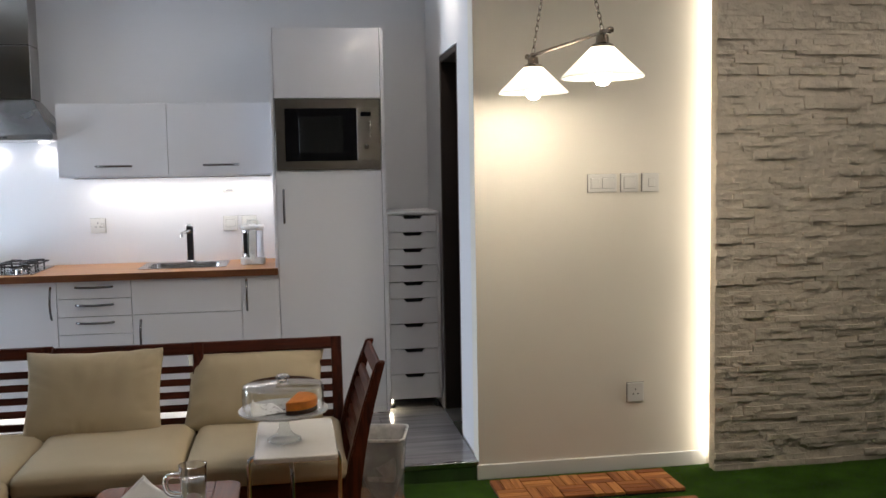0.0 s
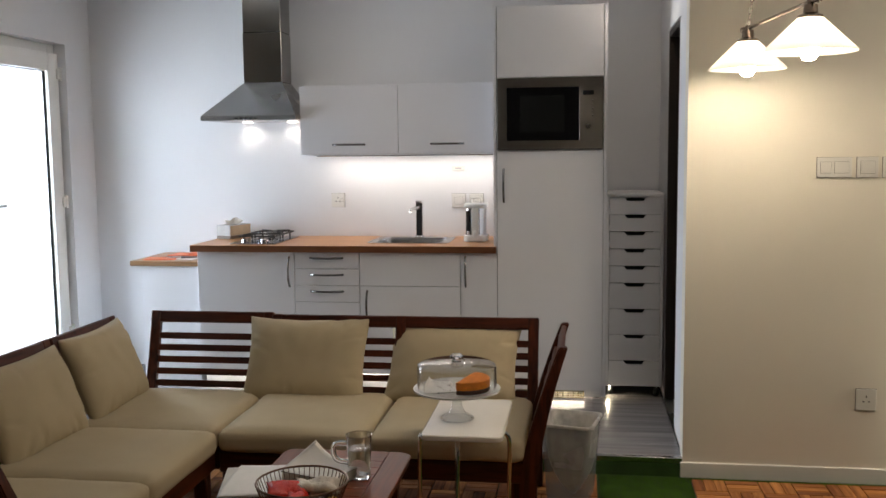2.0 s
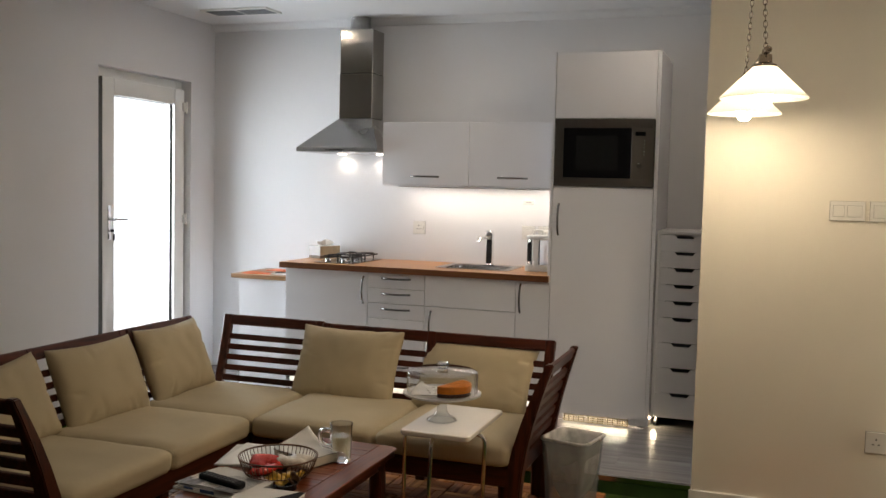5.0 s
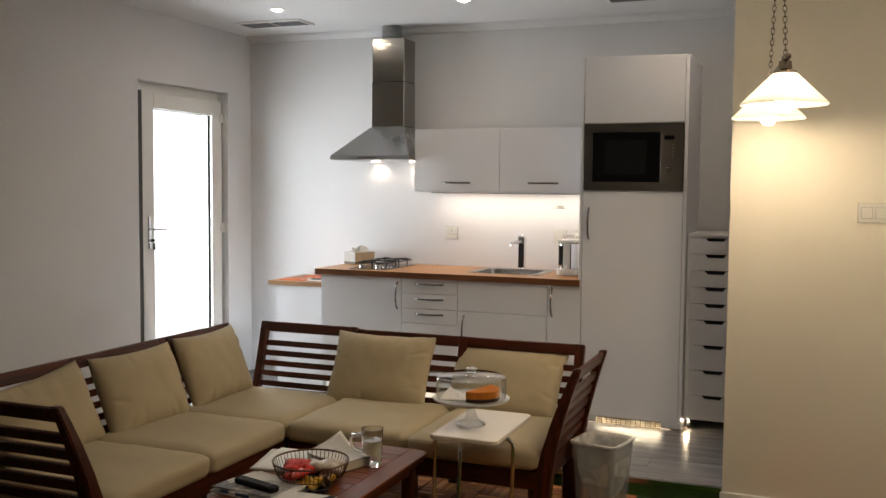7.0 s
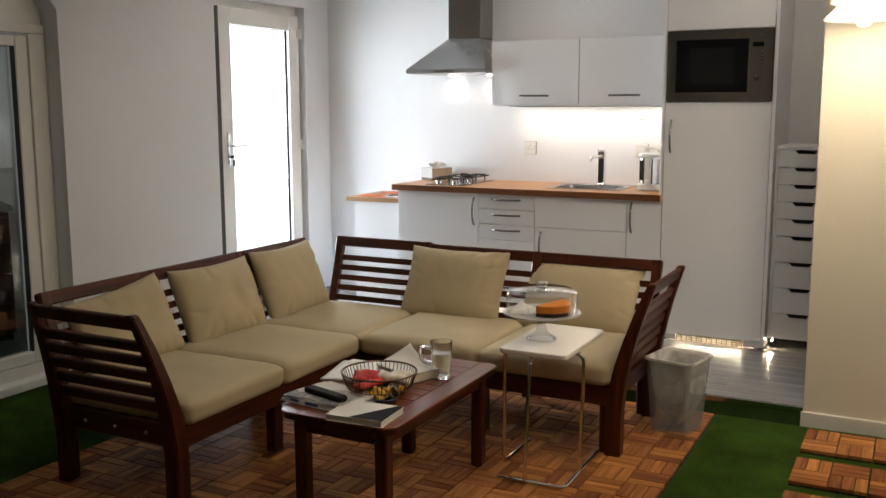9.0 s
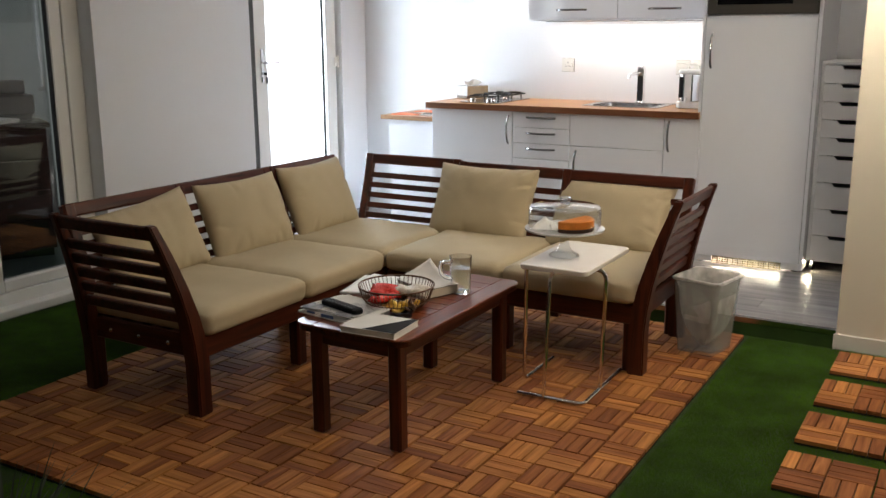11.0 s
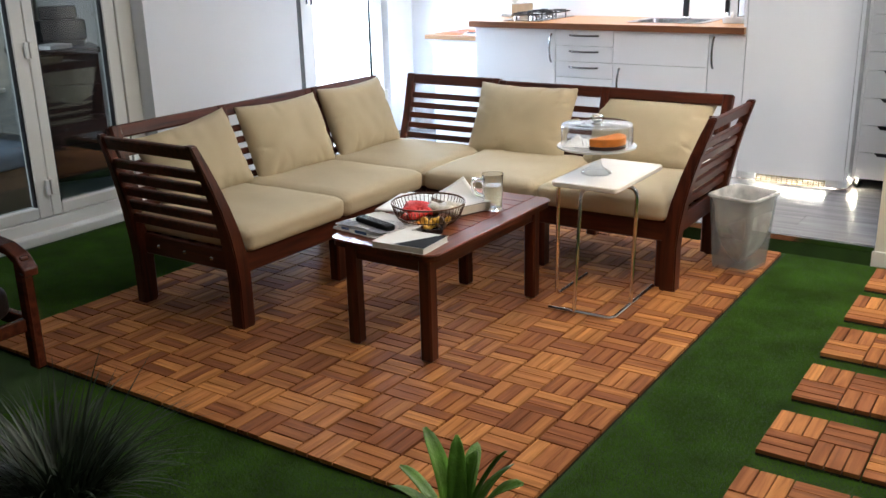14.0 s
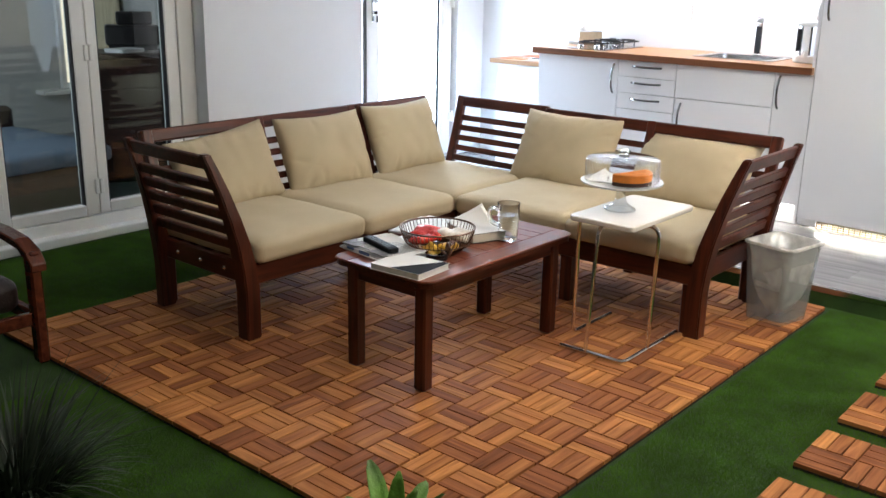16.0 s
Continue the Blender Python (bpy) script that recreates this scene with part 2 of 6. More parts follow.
turf = material("turf_base", (0.027, 0.066, 0.009), 0.95, vary=0.35, scale=9, bump=0.6, bump_scale=300)
rubber = material("dark_backing", (0.012, 0.011, 0.010), 0.8, vary=0.1)


# ---- builders ----
def mesh_of(name, bm, mat, smooth=False):
    me = bpy.data.meshes.new(name)
    bm.normal_update()
    bm.to_mesh(me)
    bm.free()
    if mat:
        me.materials.append(mat)
    if smooth:
        me.polygons.foreach_set("use_smooth", [True] * len(me.polygons))
        if smooth != "all":
            me.set_sharp_from_angle(angle=radians(38))
    return me


def part(name, bm, mat, parent, label="", smooth=False):
    ob = new(name, mesh_of(name, bm, mat, smooth))
    ob.parent = parent
    if label:
        tagged(ob, label)
    return ob


def thing(name, m, label, category, group=""):
    ob = new(name)
    ob.empty_display_size = 0.05
    ob.matrix_world = m
    return tagged(ob, label, category, group)


def solo(name, bm, mat, label, category, group="", smooth=False, m=None, kind=""):
    ob = new(name, mesh_of(name, bm, mat, smooth))
    if m:
        ob.matrix_world = m
    return tagged(ob, label, category, group, kind)


def add_box(bm, lo, hi, bevel=0.0, m=None, segments=1):
    c = [(a + b) / 2 for a, b in zip(lo, hi)]
    s = [abs(b - a) for a, b in zip(lo, hi)]
    tmp = bmesh.new()
    bmesh.ops.create_cube(tmp, size=1.0, matrix=Matrix.LocRotScale(c, None, s))
    if bevel:
        bmesh.ops.bevel(tmp, geom=tmp.edges[:], offset=min(bevel, min(s) * 0.45), segments=segments, affect="EDGES", profile=0.5)
    join(bm, tmp, m)
    return bm


def join(bm, tmp, m=None):
    if m:
        bmesh.ops.transform(tmp, matrix=m, verts=tmp.verts)
    table = {}
    for v in tmp.verts:
        table[v] = bm.verts.new(v.co)
    for f in tmp.faces:
        bm.faces.new([table[v] for v in f.verts])
    tmp.free()


def box(lo, hi, bevel=0.0, m=None, segments=1):
    return add_box(bmesh.new(), lo, hi, bevel, m, segments)


def lathe(profile, n=32, m=None, bm=None):
    """Turned shape round z from (radius, height) pairs."""
    bm = bm or bmesh.new()
    tmp = bmesh.new()
    rings = []
    for r, z in profile:
        if r < 1e-5:
            rings.append([tmp.verts.new((0, 0, z))])
        else:
            rings.append([tmp.verts.new((r * math.cos(2 * math.pi * i / n), r * math.sin(2 * math.pi * i / n), z)) for i in range(n)])
    for a, b in zip(rings, rings[1:]):
        for i in range(n):
            j = (i + 1) % n
            q = [a[i % len(a)], a[j % len(a)], b[j % len(b)], b[i % len(b)]]
            q = [v for k, v in enumerate(q) if v not in q[:k]]
            if len(q) > 2:
                tmp.faces.new(q)
    join(bm, tmp, m)
    return bm


def tube(points, r, n=10, closed=False, bm=None):
    """A round bar along points."""
    bm = bm or bmesh.new()
    pts = [Vector(p) for p in points]
    rings = []
    up = None
    for i, p in enumerate(pts):
        a = pts[i - 1] if (i or closed) else p
        b = pts[(i + 1) % len(pts)] if (i + 1 < len(pts) or closed) else p
        d = (b - a).normalized()
        if up is None:
            up = Vector((0, 0, 1)) if abs(d.z) < 0.9 else Vector((1, 0, 0))
        u = d.cross(up).normalized()
        up = u.cross(d).normalized()
        rings.append([bm.verts.new(p + r * (math.cos(2 * math.pi * k / n) * u + math.sin(2 * math.pi * k / n) * up)) for k in range(n)])
    pairs = list(zip(rings, rings[1:])) + ([(rings[-1], rings[0])] if closed else [])
    for a, b in pairs:
        for k in range(n):
            bm.faces.new([a[k], a[(k + 1) % n], b[(k + 1) % n], b[k]])
    if not closed:
        bm.faces.new(rings[0][::-1])
        bm.faces.new(rings[-1])
    return bm


def rounded(points, r, n=5):
    """Corners of a line of points turned into arcs of about that radius."""
    pts = [Vector(p) for p in points]
    out = [pts[0]]
    for a, b, c in zip(pts, pts[1:], pts[2:]):
        p, q = b + (a - b).normalized() * r, b + (c - b).normalized() * r
        for i in range(n + 1):
            f = i / n
            out.append((1 - f) ** 2 * p + 2 * f * (1 - f) * b + f * f * q)
    return out + [pts[-1]]


def prism(outline, lo, hi, axis="z", bm=None, bevel=0.0):
    """An outline of 2D points made solid between lo and hi along an axis."""
    tmp = bmesh.new()
    place = {"z": lambda a, b, c: (a, b, c), "y": lambda a, b, c: (a, c, b), "x": lambda a, b, c: (c, a, b)}[axis]
    v0 = [tmp.verts.new(place(a, b, lo)) for a, b in outline]
    v1 = [tmp.verts.new(place(a, b, hi)) for a, b in outline]
    tmp.faces.new(v0[::-1])
    tmp.faces.new(v1)
    for i in range(len(outline)):
        j = (i + 1) % len(outline)
        tmp.faces.new([v0[i], v0[j], v1[j], v1[i]])
    bmesh.ops.recalc_face_normals(tmp, faces=tmp.faces)
    if bevel:
        bmesh.ops.bevel(tmp, geom=tmp.edges[:], offset=bevel, segments=1, affect="EDGES")
    bm = bm or bmesh.new()
    join(bm, tmp)
    return bm


def round_rect(w, d, r, n=5, cx=0.0, cy=0.0):
    out = []
    for sx, sy, a0 in ((1, 1, 0), (-1, 1, 90), (-1, -1, 180), (1, -1, 270)):
        for i in range(n + 1):
            a = radians(a0 + 90 * i / n)
            out.append((cx + sx * (w / 2 - r) + r * math.cos(a), cy + sy * (d / 2 - r) + r * math.sin(a)))
    return out


def structure(name, bm, mat, label, category=""):
    return tagged(new(name, mesh_of(name, bm, mat)), label, category or name.split("_")[0], "", "structure")


# ---- the room ----
XL, XR, YS, ZC, ZK = -2.80, 4.6, -8.2, 2.70, 0.09
STEP_Y = -1.62

structure("wall_north", box((XL - 0.2, 0.0, 0), (1.15, 0.2, ZC)), wall_paint, "plain off-white painted plaster wall", "wall")
# wall with the glazed door's opening and the folding doors' opening
bm = bmesh.new()
add_box(bm, (XL - 0.2, -0.308, 0), (XL, 0.0, ZC))
add_box(bm, (XL - 0.2, -1.318, 2.24), (XL, -0.308, ZC))
add_box(bm, (XL - 0.2, -2.58, 0), (XL, -1.318, ZC))
add_box(bm, (XL - 0.2, -5.115, 2.32), (XL, -2.58, ZC))
prism([(-2.58, 2.32), (-2.58, 2.03), (-2.85, 2.32)], XL - 0.2, XL, "x", bm)
prism([(-5.115, 2.32), (-4.845, 2.32), (-5.115, 2.03)], XL - 0.2, XL, "x", bm)
add_box(bm, (XL - 0.2, YS, 0), (XL, -5.115, ZC))
structure("wall_west", bm, wall_paint, "plain off-white painted plaster wall with two openings", "wall")
# unseen walls added to close the room, coloured dark so less light bounces
structure("wall_east", box((XR, YS, 0), (XR + 0.2, STEP_Y, ZC)), bounce_cut_dark, "unseen plain wall added to close the room, dark to cut bounced light", "wall")
structure("wall_south", box((XL - 0.2, YS - 0.2, 0), (XR + 0.2, YS, ZC)), bounce_cut_dark, "unseen plain wall added to close the room, dark to cut bounced light", "wall")
# side wall of the kitchen with a dark doorway, and the wall beside it
bm = bmesh.new()
add_box(bm, (0.965, -0.53, 0), (1.145, 0.0, ZC))
add_box(bm, (0.965, -1.13, 2.195), (1.145, -0.53, ZC))
add_box(bm, (0.965, -1.50, 0), (1.145, -1.13, ZC))
structure("wall_kitchen_side", bm, wall_paint, "narrow painted wall beside a dark doorway", "wall")
structure("wall_partition", box((0.955, STEP_Y, 0), (XR, -1.50, ZC)), cream_paint, "cream painted wall with switches and a socket", "wall")
structure("baseboard", box((0.945, STEP_Y - 0.014, 0), (2.14, STEP_Y, 0.075), 0.003), upvc, "low cream skirting board", "baseboard")
structure("ceiling", box((XL - 0.2, YS - 0.2, ZC), (XR + 0.2, 0.2, ZC + 0.15)), ceiling_paint, "flat white painted ceiling", "ceiling")
structure("ground", box((XL - 0.2, YS, -0.12), (XR, STEP_Y, 0.0)), turf, "dark green artificial turf backing", "grass")
structure("kitchen_slab", box((XL, STEP_Y, -0.12), (0.965, 0.0, ZK - 0.014)), rubber, "raised kitchen floor slab", "floor")
structure("step_riser", box((XL, STEP_Y - 0.005, 0.0), (0.955, STEP_Y - 0.001, ZK - 0.027)), turf, "turf-covered riser of the kitchen step", "step")
structure("floor_edge_trim", box((XL, STEP_Y - 0.008, ZK - 0.026), (0.955, STEP_Y + 0.02, ZK + 0.003), 0.002), steel, "thin aluminium trim along the raised floor's edge", "trim")
# unseen room added behind the dark doorway; its shade is in the near-black colour
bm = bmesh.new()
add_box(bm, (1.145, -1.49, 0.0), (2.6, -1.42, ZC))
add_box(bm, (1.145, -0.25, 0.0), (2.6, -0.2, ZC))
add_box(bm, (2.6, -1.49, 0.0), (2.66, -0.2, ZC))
structure("wall_passage", bm, dark_door_and_shade, "unseen passage walls behind the doorway, coloured near-black as shade", "wall")
# dim room behind the folding doors
hall_paint = material("hall_paint", (0.52, 0.52, 0.50), 0.8, vary=0.03)
bm = bmesh.new()
add_box(bm, (-6.3, -6.3, 0), (-6.2, -1.4, ZC))
add_box(bm, (-6.2, -1.5, 0), (-3.0, -1.4, ZC))
add_box(bm, (-6.2, -6.3, 0), (-3.0, -6.2, ZC))
add_box(bm, (-6.3, -6.3, ZC), (-3.0, -1.4, ZC + 0.1))
structure("wall_back_room", bm, hall_paint, "plain pale grey walls of the dim room behind the folding doors", "wall")
structure("floor_back_room", box((-6.2, -6.2, -0.1), (-3.0, -1.5, -0.002)), material("pale_floor_tile", (0.13, 0.15, 0.17), 0.3, vary=0.05), "dull blue-grey floor of the back room", "floor")

# ---- kitchen ----
def handle(parent, a, b, mat=None, stand=0.034, r=0.0066, out=(0, -1, 0)):
    """A bowed bar handle from a to b on a front."""
    a, b, o = Vector(a), Vector(b), Vector(out)
    pts = []
    for i in range(13):
        f = i / 12
        pts.append(a.lerp(b, f) + o * stand * min(1.0, math.sin(math.pi * f) ** 0.6 if 0 < f < 1 else 0))
    return part("handle", tube(pts, r, 8), mat or handle_metal, parent, "bowed steel bar handle", smooth=True)


def cabinet(name, x0, x1, y_front, y_back, z0, z1, label, group, body_mat=None):
    th = thing(name, pose((x0 + x1) / 2, y_back, z0), label, "cabinet", group)
    w, d, h = x1 - x0, y_back - y_front, z1 - z0
    part("body", box((-w / 2, -d + 0.036, 0), (w / 2, 0, h), 0.001), body_mat or white_matt, th)
    return th, w, d, h


def front(parent, w0, w1, d, z0, z1, name="door"):
    return part(name, box((w0 + 0.002, -d, z0 + 0.002), (w1 - 0.002, -d + 0.02, z1 - 0.002), 0.0015), white_gloss, parent, smooth=False)


YB = -0.62
base_lab = "white glossy kitchen base cabinet with steel bar handle"
th, w, d, h = cabinet("base_cabinet", -1.83, -1.22, YB, -0.002, ZK + 0.12, 0.945, base_lab + " under the hob", "base cabinets")
dr = front(th, -w / 2, w / 2, d, 0, h)
handle(dr, (w / 2 - 0.03, -d, h - 0.03), (w / 2 - 0.03, -d, h - 0.21))
th, w, d, h = cabinet("drawer_cabinet", -1.22, -0.82, YB, -0.002, ZK + 0.12, 0.945, "white glossy drawer cabinet with steel bar handles", "base cabinets")
zz = [0.0, 0.235, h - 0.3, h - 0.2, h - 0.1, h]
zz[1] = (h - 0.3) / 2
for a, b in zip(zz, zz[1:]):
    dr = front(th, -w / 2, w / 2, d, a, b, "drawer")
    handle(dr, (-0.1, -d, (a + b) / 2 + 0.015), (0.1, -d, (a + b) / 2 + 0.015))
th, w, d, h = cabinet("sink_cabinet", -0.82, -0.015, YB, -0.002, ZK + 0.12, 0.945, "white glossy sink cabinet with a short and a tall front", "base cabinets")
dr = front(th, -w / 2, w / 2 - 0.2, d, h - 0.2, h, "drawer")
dr = front(th, -w / 2, w / 2 - 0.2, d, 0, h - 0.2)
handle(dr, (-w / 2 + 0.045, -d, h - 0.23), (-w / 2 + 0.045, -d, h - 0.41))
dr = front(th, w / 2 - 0.2, w / 2, d, 0, h)
handle(dr, (w / 2 - 0.17, -d, h - 0.02), (w / 2 - 0.17, -d, h - 0.2))
bm = bmesh.new()
add_box(bm, (-1.82, YB + 0.06, ZK), (-0.02, YB + 0.078, ZK + 0.118), 0.001)
solo("plinth", bm, white_matt, "white plinth board under the base cabinets", "plinth")
# worktop with the sink's opening
bm = bmesh.new()
for lo, hi in [((-1.86, -0.65), (-0.77, -0.002)), ((-0.34, -0.65), (-0.005, -0.002)), ((-0.77, -0.65), (-0.34, -0.47)), ((-0.77, -0.09), (-0.34, -0.002))]:
    add_box(bm, (*lo, 0.947), (*hi, 0.985))
worktop = solo("worktop", bm, counter_wood, "oiled beech worktop, shade on its front edge put in as darker wood", "worktop")
# thin strip of darker colour, painting the shade on the front edge
part("edge_strip", box((-1.861, -0.653, 0.946), (-0.005, -0.6505, 0.984), 0.0005), wood("worktop_edge_shade", (0.20, 0.075, 0.03), (0.11, 0.04, 0.016), 0.35, along="X", grain=40), worktop)
# tall unit
TX0, TX1 = 0.0, 0.605
th = tall = thing("tall_cabinet", pose((TX0 + TX1) / 2, -0.002, ZK + 0.05), "tall white glossy fridge cabinet with a built-in microwave oven", "cabinet")
w, d = TX1 - TX0, 0.618
H0 = ZK + 0.05
part("body", box((-w / 2, -d + 0.024, 0), (w / 2, 0, 2.345 - H0), 0.001), white_matt, th)
part("side_panel", box((w / 2 + 0.001, -d, -0.03), (w / 2 + 0.02, 0, 2.345 - H0), 0.001), white_gloss, th)
part("side_panel", box((-w / 2 - 0.019, -d, -0.03), (-w / 2 - 0.001, 0, 2.345 - H0), 0.001), white_gloss, th)
dr = front(th, -w / 2, w / 2, d, 0, 1.535 - H0)
handle(dr, (-w / 2 + 0.04, -d, 1.43 - H0), (-w / 2 + 0.04, -d, 1.24 - H0))
front(th, -w / 2, w / 2, d, 1.945 - H0, 2.345 - H0)
# wall cabinets
for x0, x1 in [(-1.232, -0.618), (-0.618, -0.018)]:
    th, w, d, h = cabinet("wall_cabinet", x0, x1, -0.39, -0.002, 1.515, 1.942, "white glossy wall cabinet with one horizontal handle", "wall cabinets")
    dr = front(th, -w / 2, w / 2, d, 0.008, h)
    handle(dr, (-0.1, -d, 0.066), (0.1, -d, 0.066))

# ---- sofa ----
def pillow(w, h, t, seed, pinch=0.82, n=44, plump=0.5):
    """A soft cushion lying in the xy plane, standing t thick, with drawn-out corners and slight creases."""
    bm = bmesh.new()
    rnd = Vector((seed * 3.7, seed * 1.3, 0))
    rk = random.Random(seed * 13 + 1)
    creases = []
    for side in range(10):
        a_ = rk.uniform(0, 2 * math.pi)
        big = max(abs(math.cos(a_)), abs(math.sin(a_)))
        creases.append((math.cos(a_) / big * w * 0.44, math.sin(a_) / big * h * 0.44, a_ + rk.uniform(-0.6, 0.6), rk.uniform(0.03, 0.07)))
    top, bot = {}, {}
    for i in range(n + 1):
        for j in range(n + 1):
            u, v = 2 * i / n - 1, 2 * j / n - 1
            edge_u, edge_v = 1 - abs(u) ** 3.2, 1 - abs(v) ** 3.2
            body = (max(edge_u, 0) * max(edge_v, 0)) ** plump
            px = u * w / 2 * (1 - 0.075 * (1 - abs(v) ** 2) * abs(u) ** 4 * pinch)
            py = v * h / 2 * (1 - 0.10 * (1 - abs(u) ** 2) * abs(v) ** 4 * pinch)
            wob = noise.noise(Vector((px * 5, py * 5, 0)) + rnd) * 0.010 + noise.noise(Vector((px * 14, py * 9, 3)) + rnd) * 0.005
            rim = 1 - min(1.0, body * 1.1)
            wob -= abs(noise.noise(Vector((px * 11 + py * 6, py * 11 - px * 5, 7)) + rnd)) * 0.020 * rim ** 0.5
            for cx, cy, ca, cl in creases:
                dx, dy = px - cx, py - cy
                al, ac = dx * math.cos(ca) + dy * math.sin(ca), -dx * math.sin(ca) + dy * math.cos(ca)
                wob -= 0.011 * math.exp(-(ac / 0.009) ** 2 - (al / cl) ** 2)
            z = t / 2 * body + wob * (0.3 + body) * (1 - body * 0.35)
            on_edge = i in (0, n) or j in (0, n)
            if on_edge:
                top[i, j] = bot[i, j] = bm.verts.new((px, py, wob * 0.5))
            else:
                top[i, j] = bm.verts.new((px, py, z))
                bot[i, j] = bm.verts.new((px, py, -t / 2 * body + wob * 0.4))
    for i in range(n):
        for j in range(n):
            bm.faces.new([top[i, j], top[i + 1, j], top[i + 1, j + 1], top[i, j + 1]])
            bm.faces.new([bot[i, j + 1], bot[i + 1, j + 1], bot[i + 1, j], bot[i, j]])
    return bm


def seat_pad(w, d, t, seed, n=16):
    """A flat seat cushion, boxy with soft edges and a slightly crowned top; base at z = 0."""
    bm = bmesh.new()
    rnd = Vector((seed * 2.1, seed * 5.3, 1))
    tmp = bmesh.new()
    bmesh.ops.create_cube(tmp, size=1.0)
    bmesh.ops.subdivide_edges(tmp, edges=tmp.edges[:], cuts=n, use_grid_fill=True)
    for vtx in tmp.verts:
        u, v, s = vtx.co.x * 2, vtx.co.y * 2, vtx.co.z * 2
        p = Vector((u * w / 2, v * d / 2, s * t / 2))
        r = t * 0.37
        inner = Vector((max(-w / 2 + r, min(w / 2 - r, p.x)), max(-d / 2 + r, min(d / 2 - r, p.y)), max(-t / 2 + r, min(t / 2 - r, p.z))))
        dv = p - inner
        if dv.length > 1e-6:
            p = inner + dv.normalized() * min(r, dv.length if dv.length < r else r)
        crown = (1 - u ** 4) * (1 - v ** 4)
        if s > 0:
            p.z += 0.012 * crown * s + noise.noise(Vector((p.x * 6, p.y * 6, 0)) + rnd) * 0.006
        bow = noise.noise(Vector((p.x * 4, p.y * 4, p.z * 6)) + rnd) * 0.006
        vtx.co = p + Vector((bow * u, bow * v, t / 2))
    join(bm, tmp)
    return bm


def slat_back(th, length, z0, lean, posts, m):
    """A slatted leaning back along local x, from z0 up; lean is how far the top lies behind the bottom. Built in its own frame m."""
    tilt = math.atan2(lean, 0.438)
    R = m @ pose(0, 0, z0, -math.degrees(tilt), 0, 0)
    L = 0.438 / math.cos(tilt)
    for x in posts:
        bm = prism([(-0.020, -0.10), (0.020, -0.10), (0.016, L * 0.5), (0.014, L), (-0.020, L), (-0.014, L * 0.5)], x - 0.024, x + 0.024, "x", bevel=0.004)
        bmesh.ops.transform(bm, matrix=R, verts=bm.verts)
        part("back_post", bm, sofa_wood_z, th)
    bm = box((-0.0, -0.016, L - 0.055), (length, 0.018, L), 0.006, R)
    part("top_rail", bm, sofa_wood, th)
    edges = sorted(posts)
    for k in range(6):
        z = 0.036 + k * 0.057
        for a, b in zip(edges, edges[1:]):
            part("back_slat", box((a + 0.020, -0.009, z), (b - 0.020, 0.009, z + 0.031), 0.003, R), sofa_wood, th)


def arm(th, m, depth):
    """A slatted arm that flares outward (local -y) with height; local x runs from the back to the front."""
    def flare(z):
        f = max(0.0, (z - 0.20) / 0.555)
        return -0.135 * f ** 1.5
    zs = [0.0, 0.2, 0.3, 0.4, 0.5, 0.6, 0.68, 0.755]
    for name, x, wd in (("front_post", depth - 0.03, 0.034), ("rear_post", 0.03, 0.026)):
        bm = bmesh.new()
        rings = []
        for z in zs:
            y = flare(z)
            k = wd * (1.0 if z < 0.35 else 1.0 - 0.45 * (z - 0.35) / 0.4)
            q = 0.034 if z < 0.3 else 0.034 - 0.016 * (z - 0.3) / 0.455
            sx = x + (wd - k) * (-1 if name == "front_post" else 1) - (0.04 * ((z - 0.3) / 0.455) ** 2 if name == "front_post" and z > 0.3 else 0)
            rings.append([bm.verts.new(m @ Vector((sx + a * k, y + b * q, z))) for a, b in ((-1, -1), (1, -1), (1, 1), (-1, 1))])
        for r0, r1 in zip(rings, rings[1:]):
            for i in range(4):
                bm.faces.new([r0[i], r0[(i + 1) % 4], r1[(i + 1) % 4], r1[i]])
        bm.faces.new(rings[0][::-1])
        bm.faces.new(rings[-1])
        bmesh.ops.recalc_face_normals(bm, faces=bm.faces)
        bmesh.ops.bevel(bm, geom=[e for e in bm.edges if len(e.link_faces) == 2 and e.calc_face_angle(0) > 0.7], offset=0.005, segments=2, affect="EDGES")
        part(name, bm, sofa_wood_z, th)
    for k in range(6):
        z = 0.385 + k * 0.061
        ang = -math.degrees(math.atan2(flare(z + 0.02) - flare(z - 0.02), 0.04))
        hgt = 0.0215 if k < 5 else 0.028
        z = z if k < 5 else 0.72
        back = 0.07 - 0.02 * k / 5
        fr = depth - 0.05 - (0.035 * ((z - 0.3) / 0.455) ** 2)
        bm = box((back - 0.035, -0.010, -hgt), (fr, 0.010, hgt), 0.004, m @ pose(0, flare(z), z, ang, 0, 0))
        part("arm_slat" if k < 5 else "arm_rail", bm, sofa_wood, th)


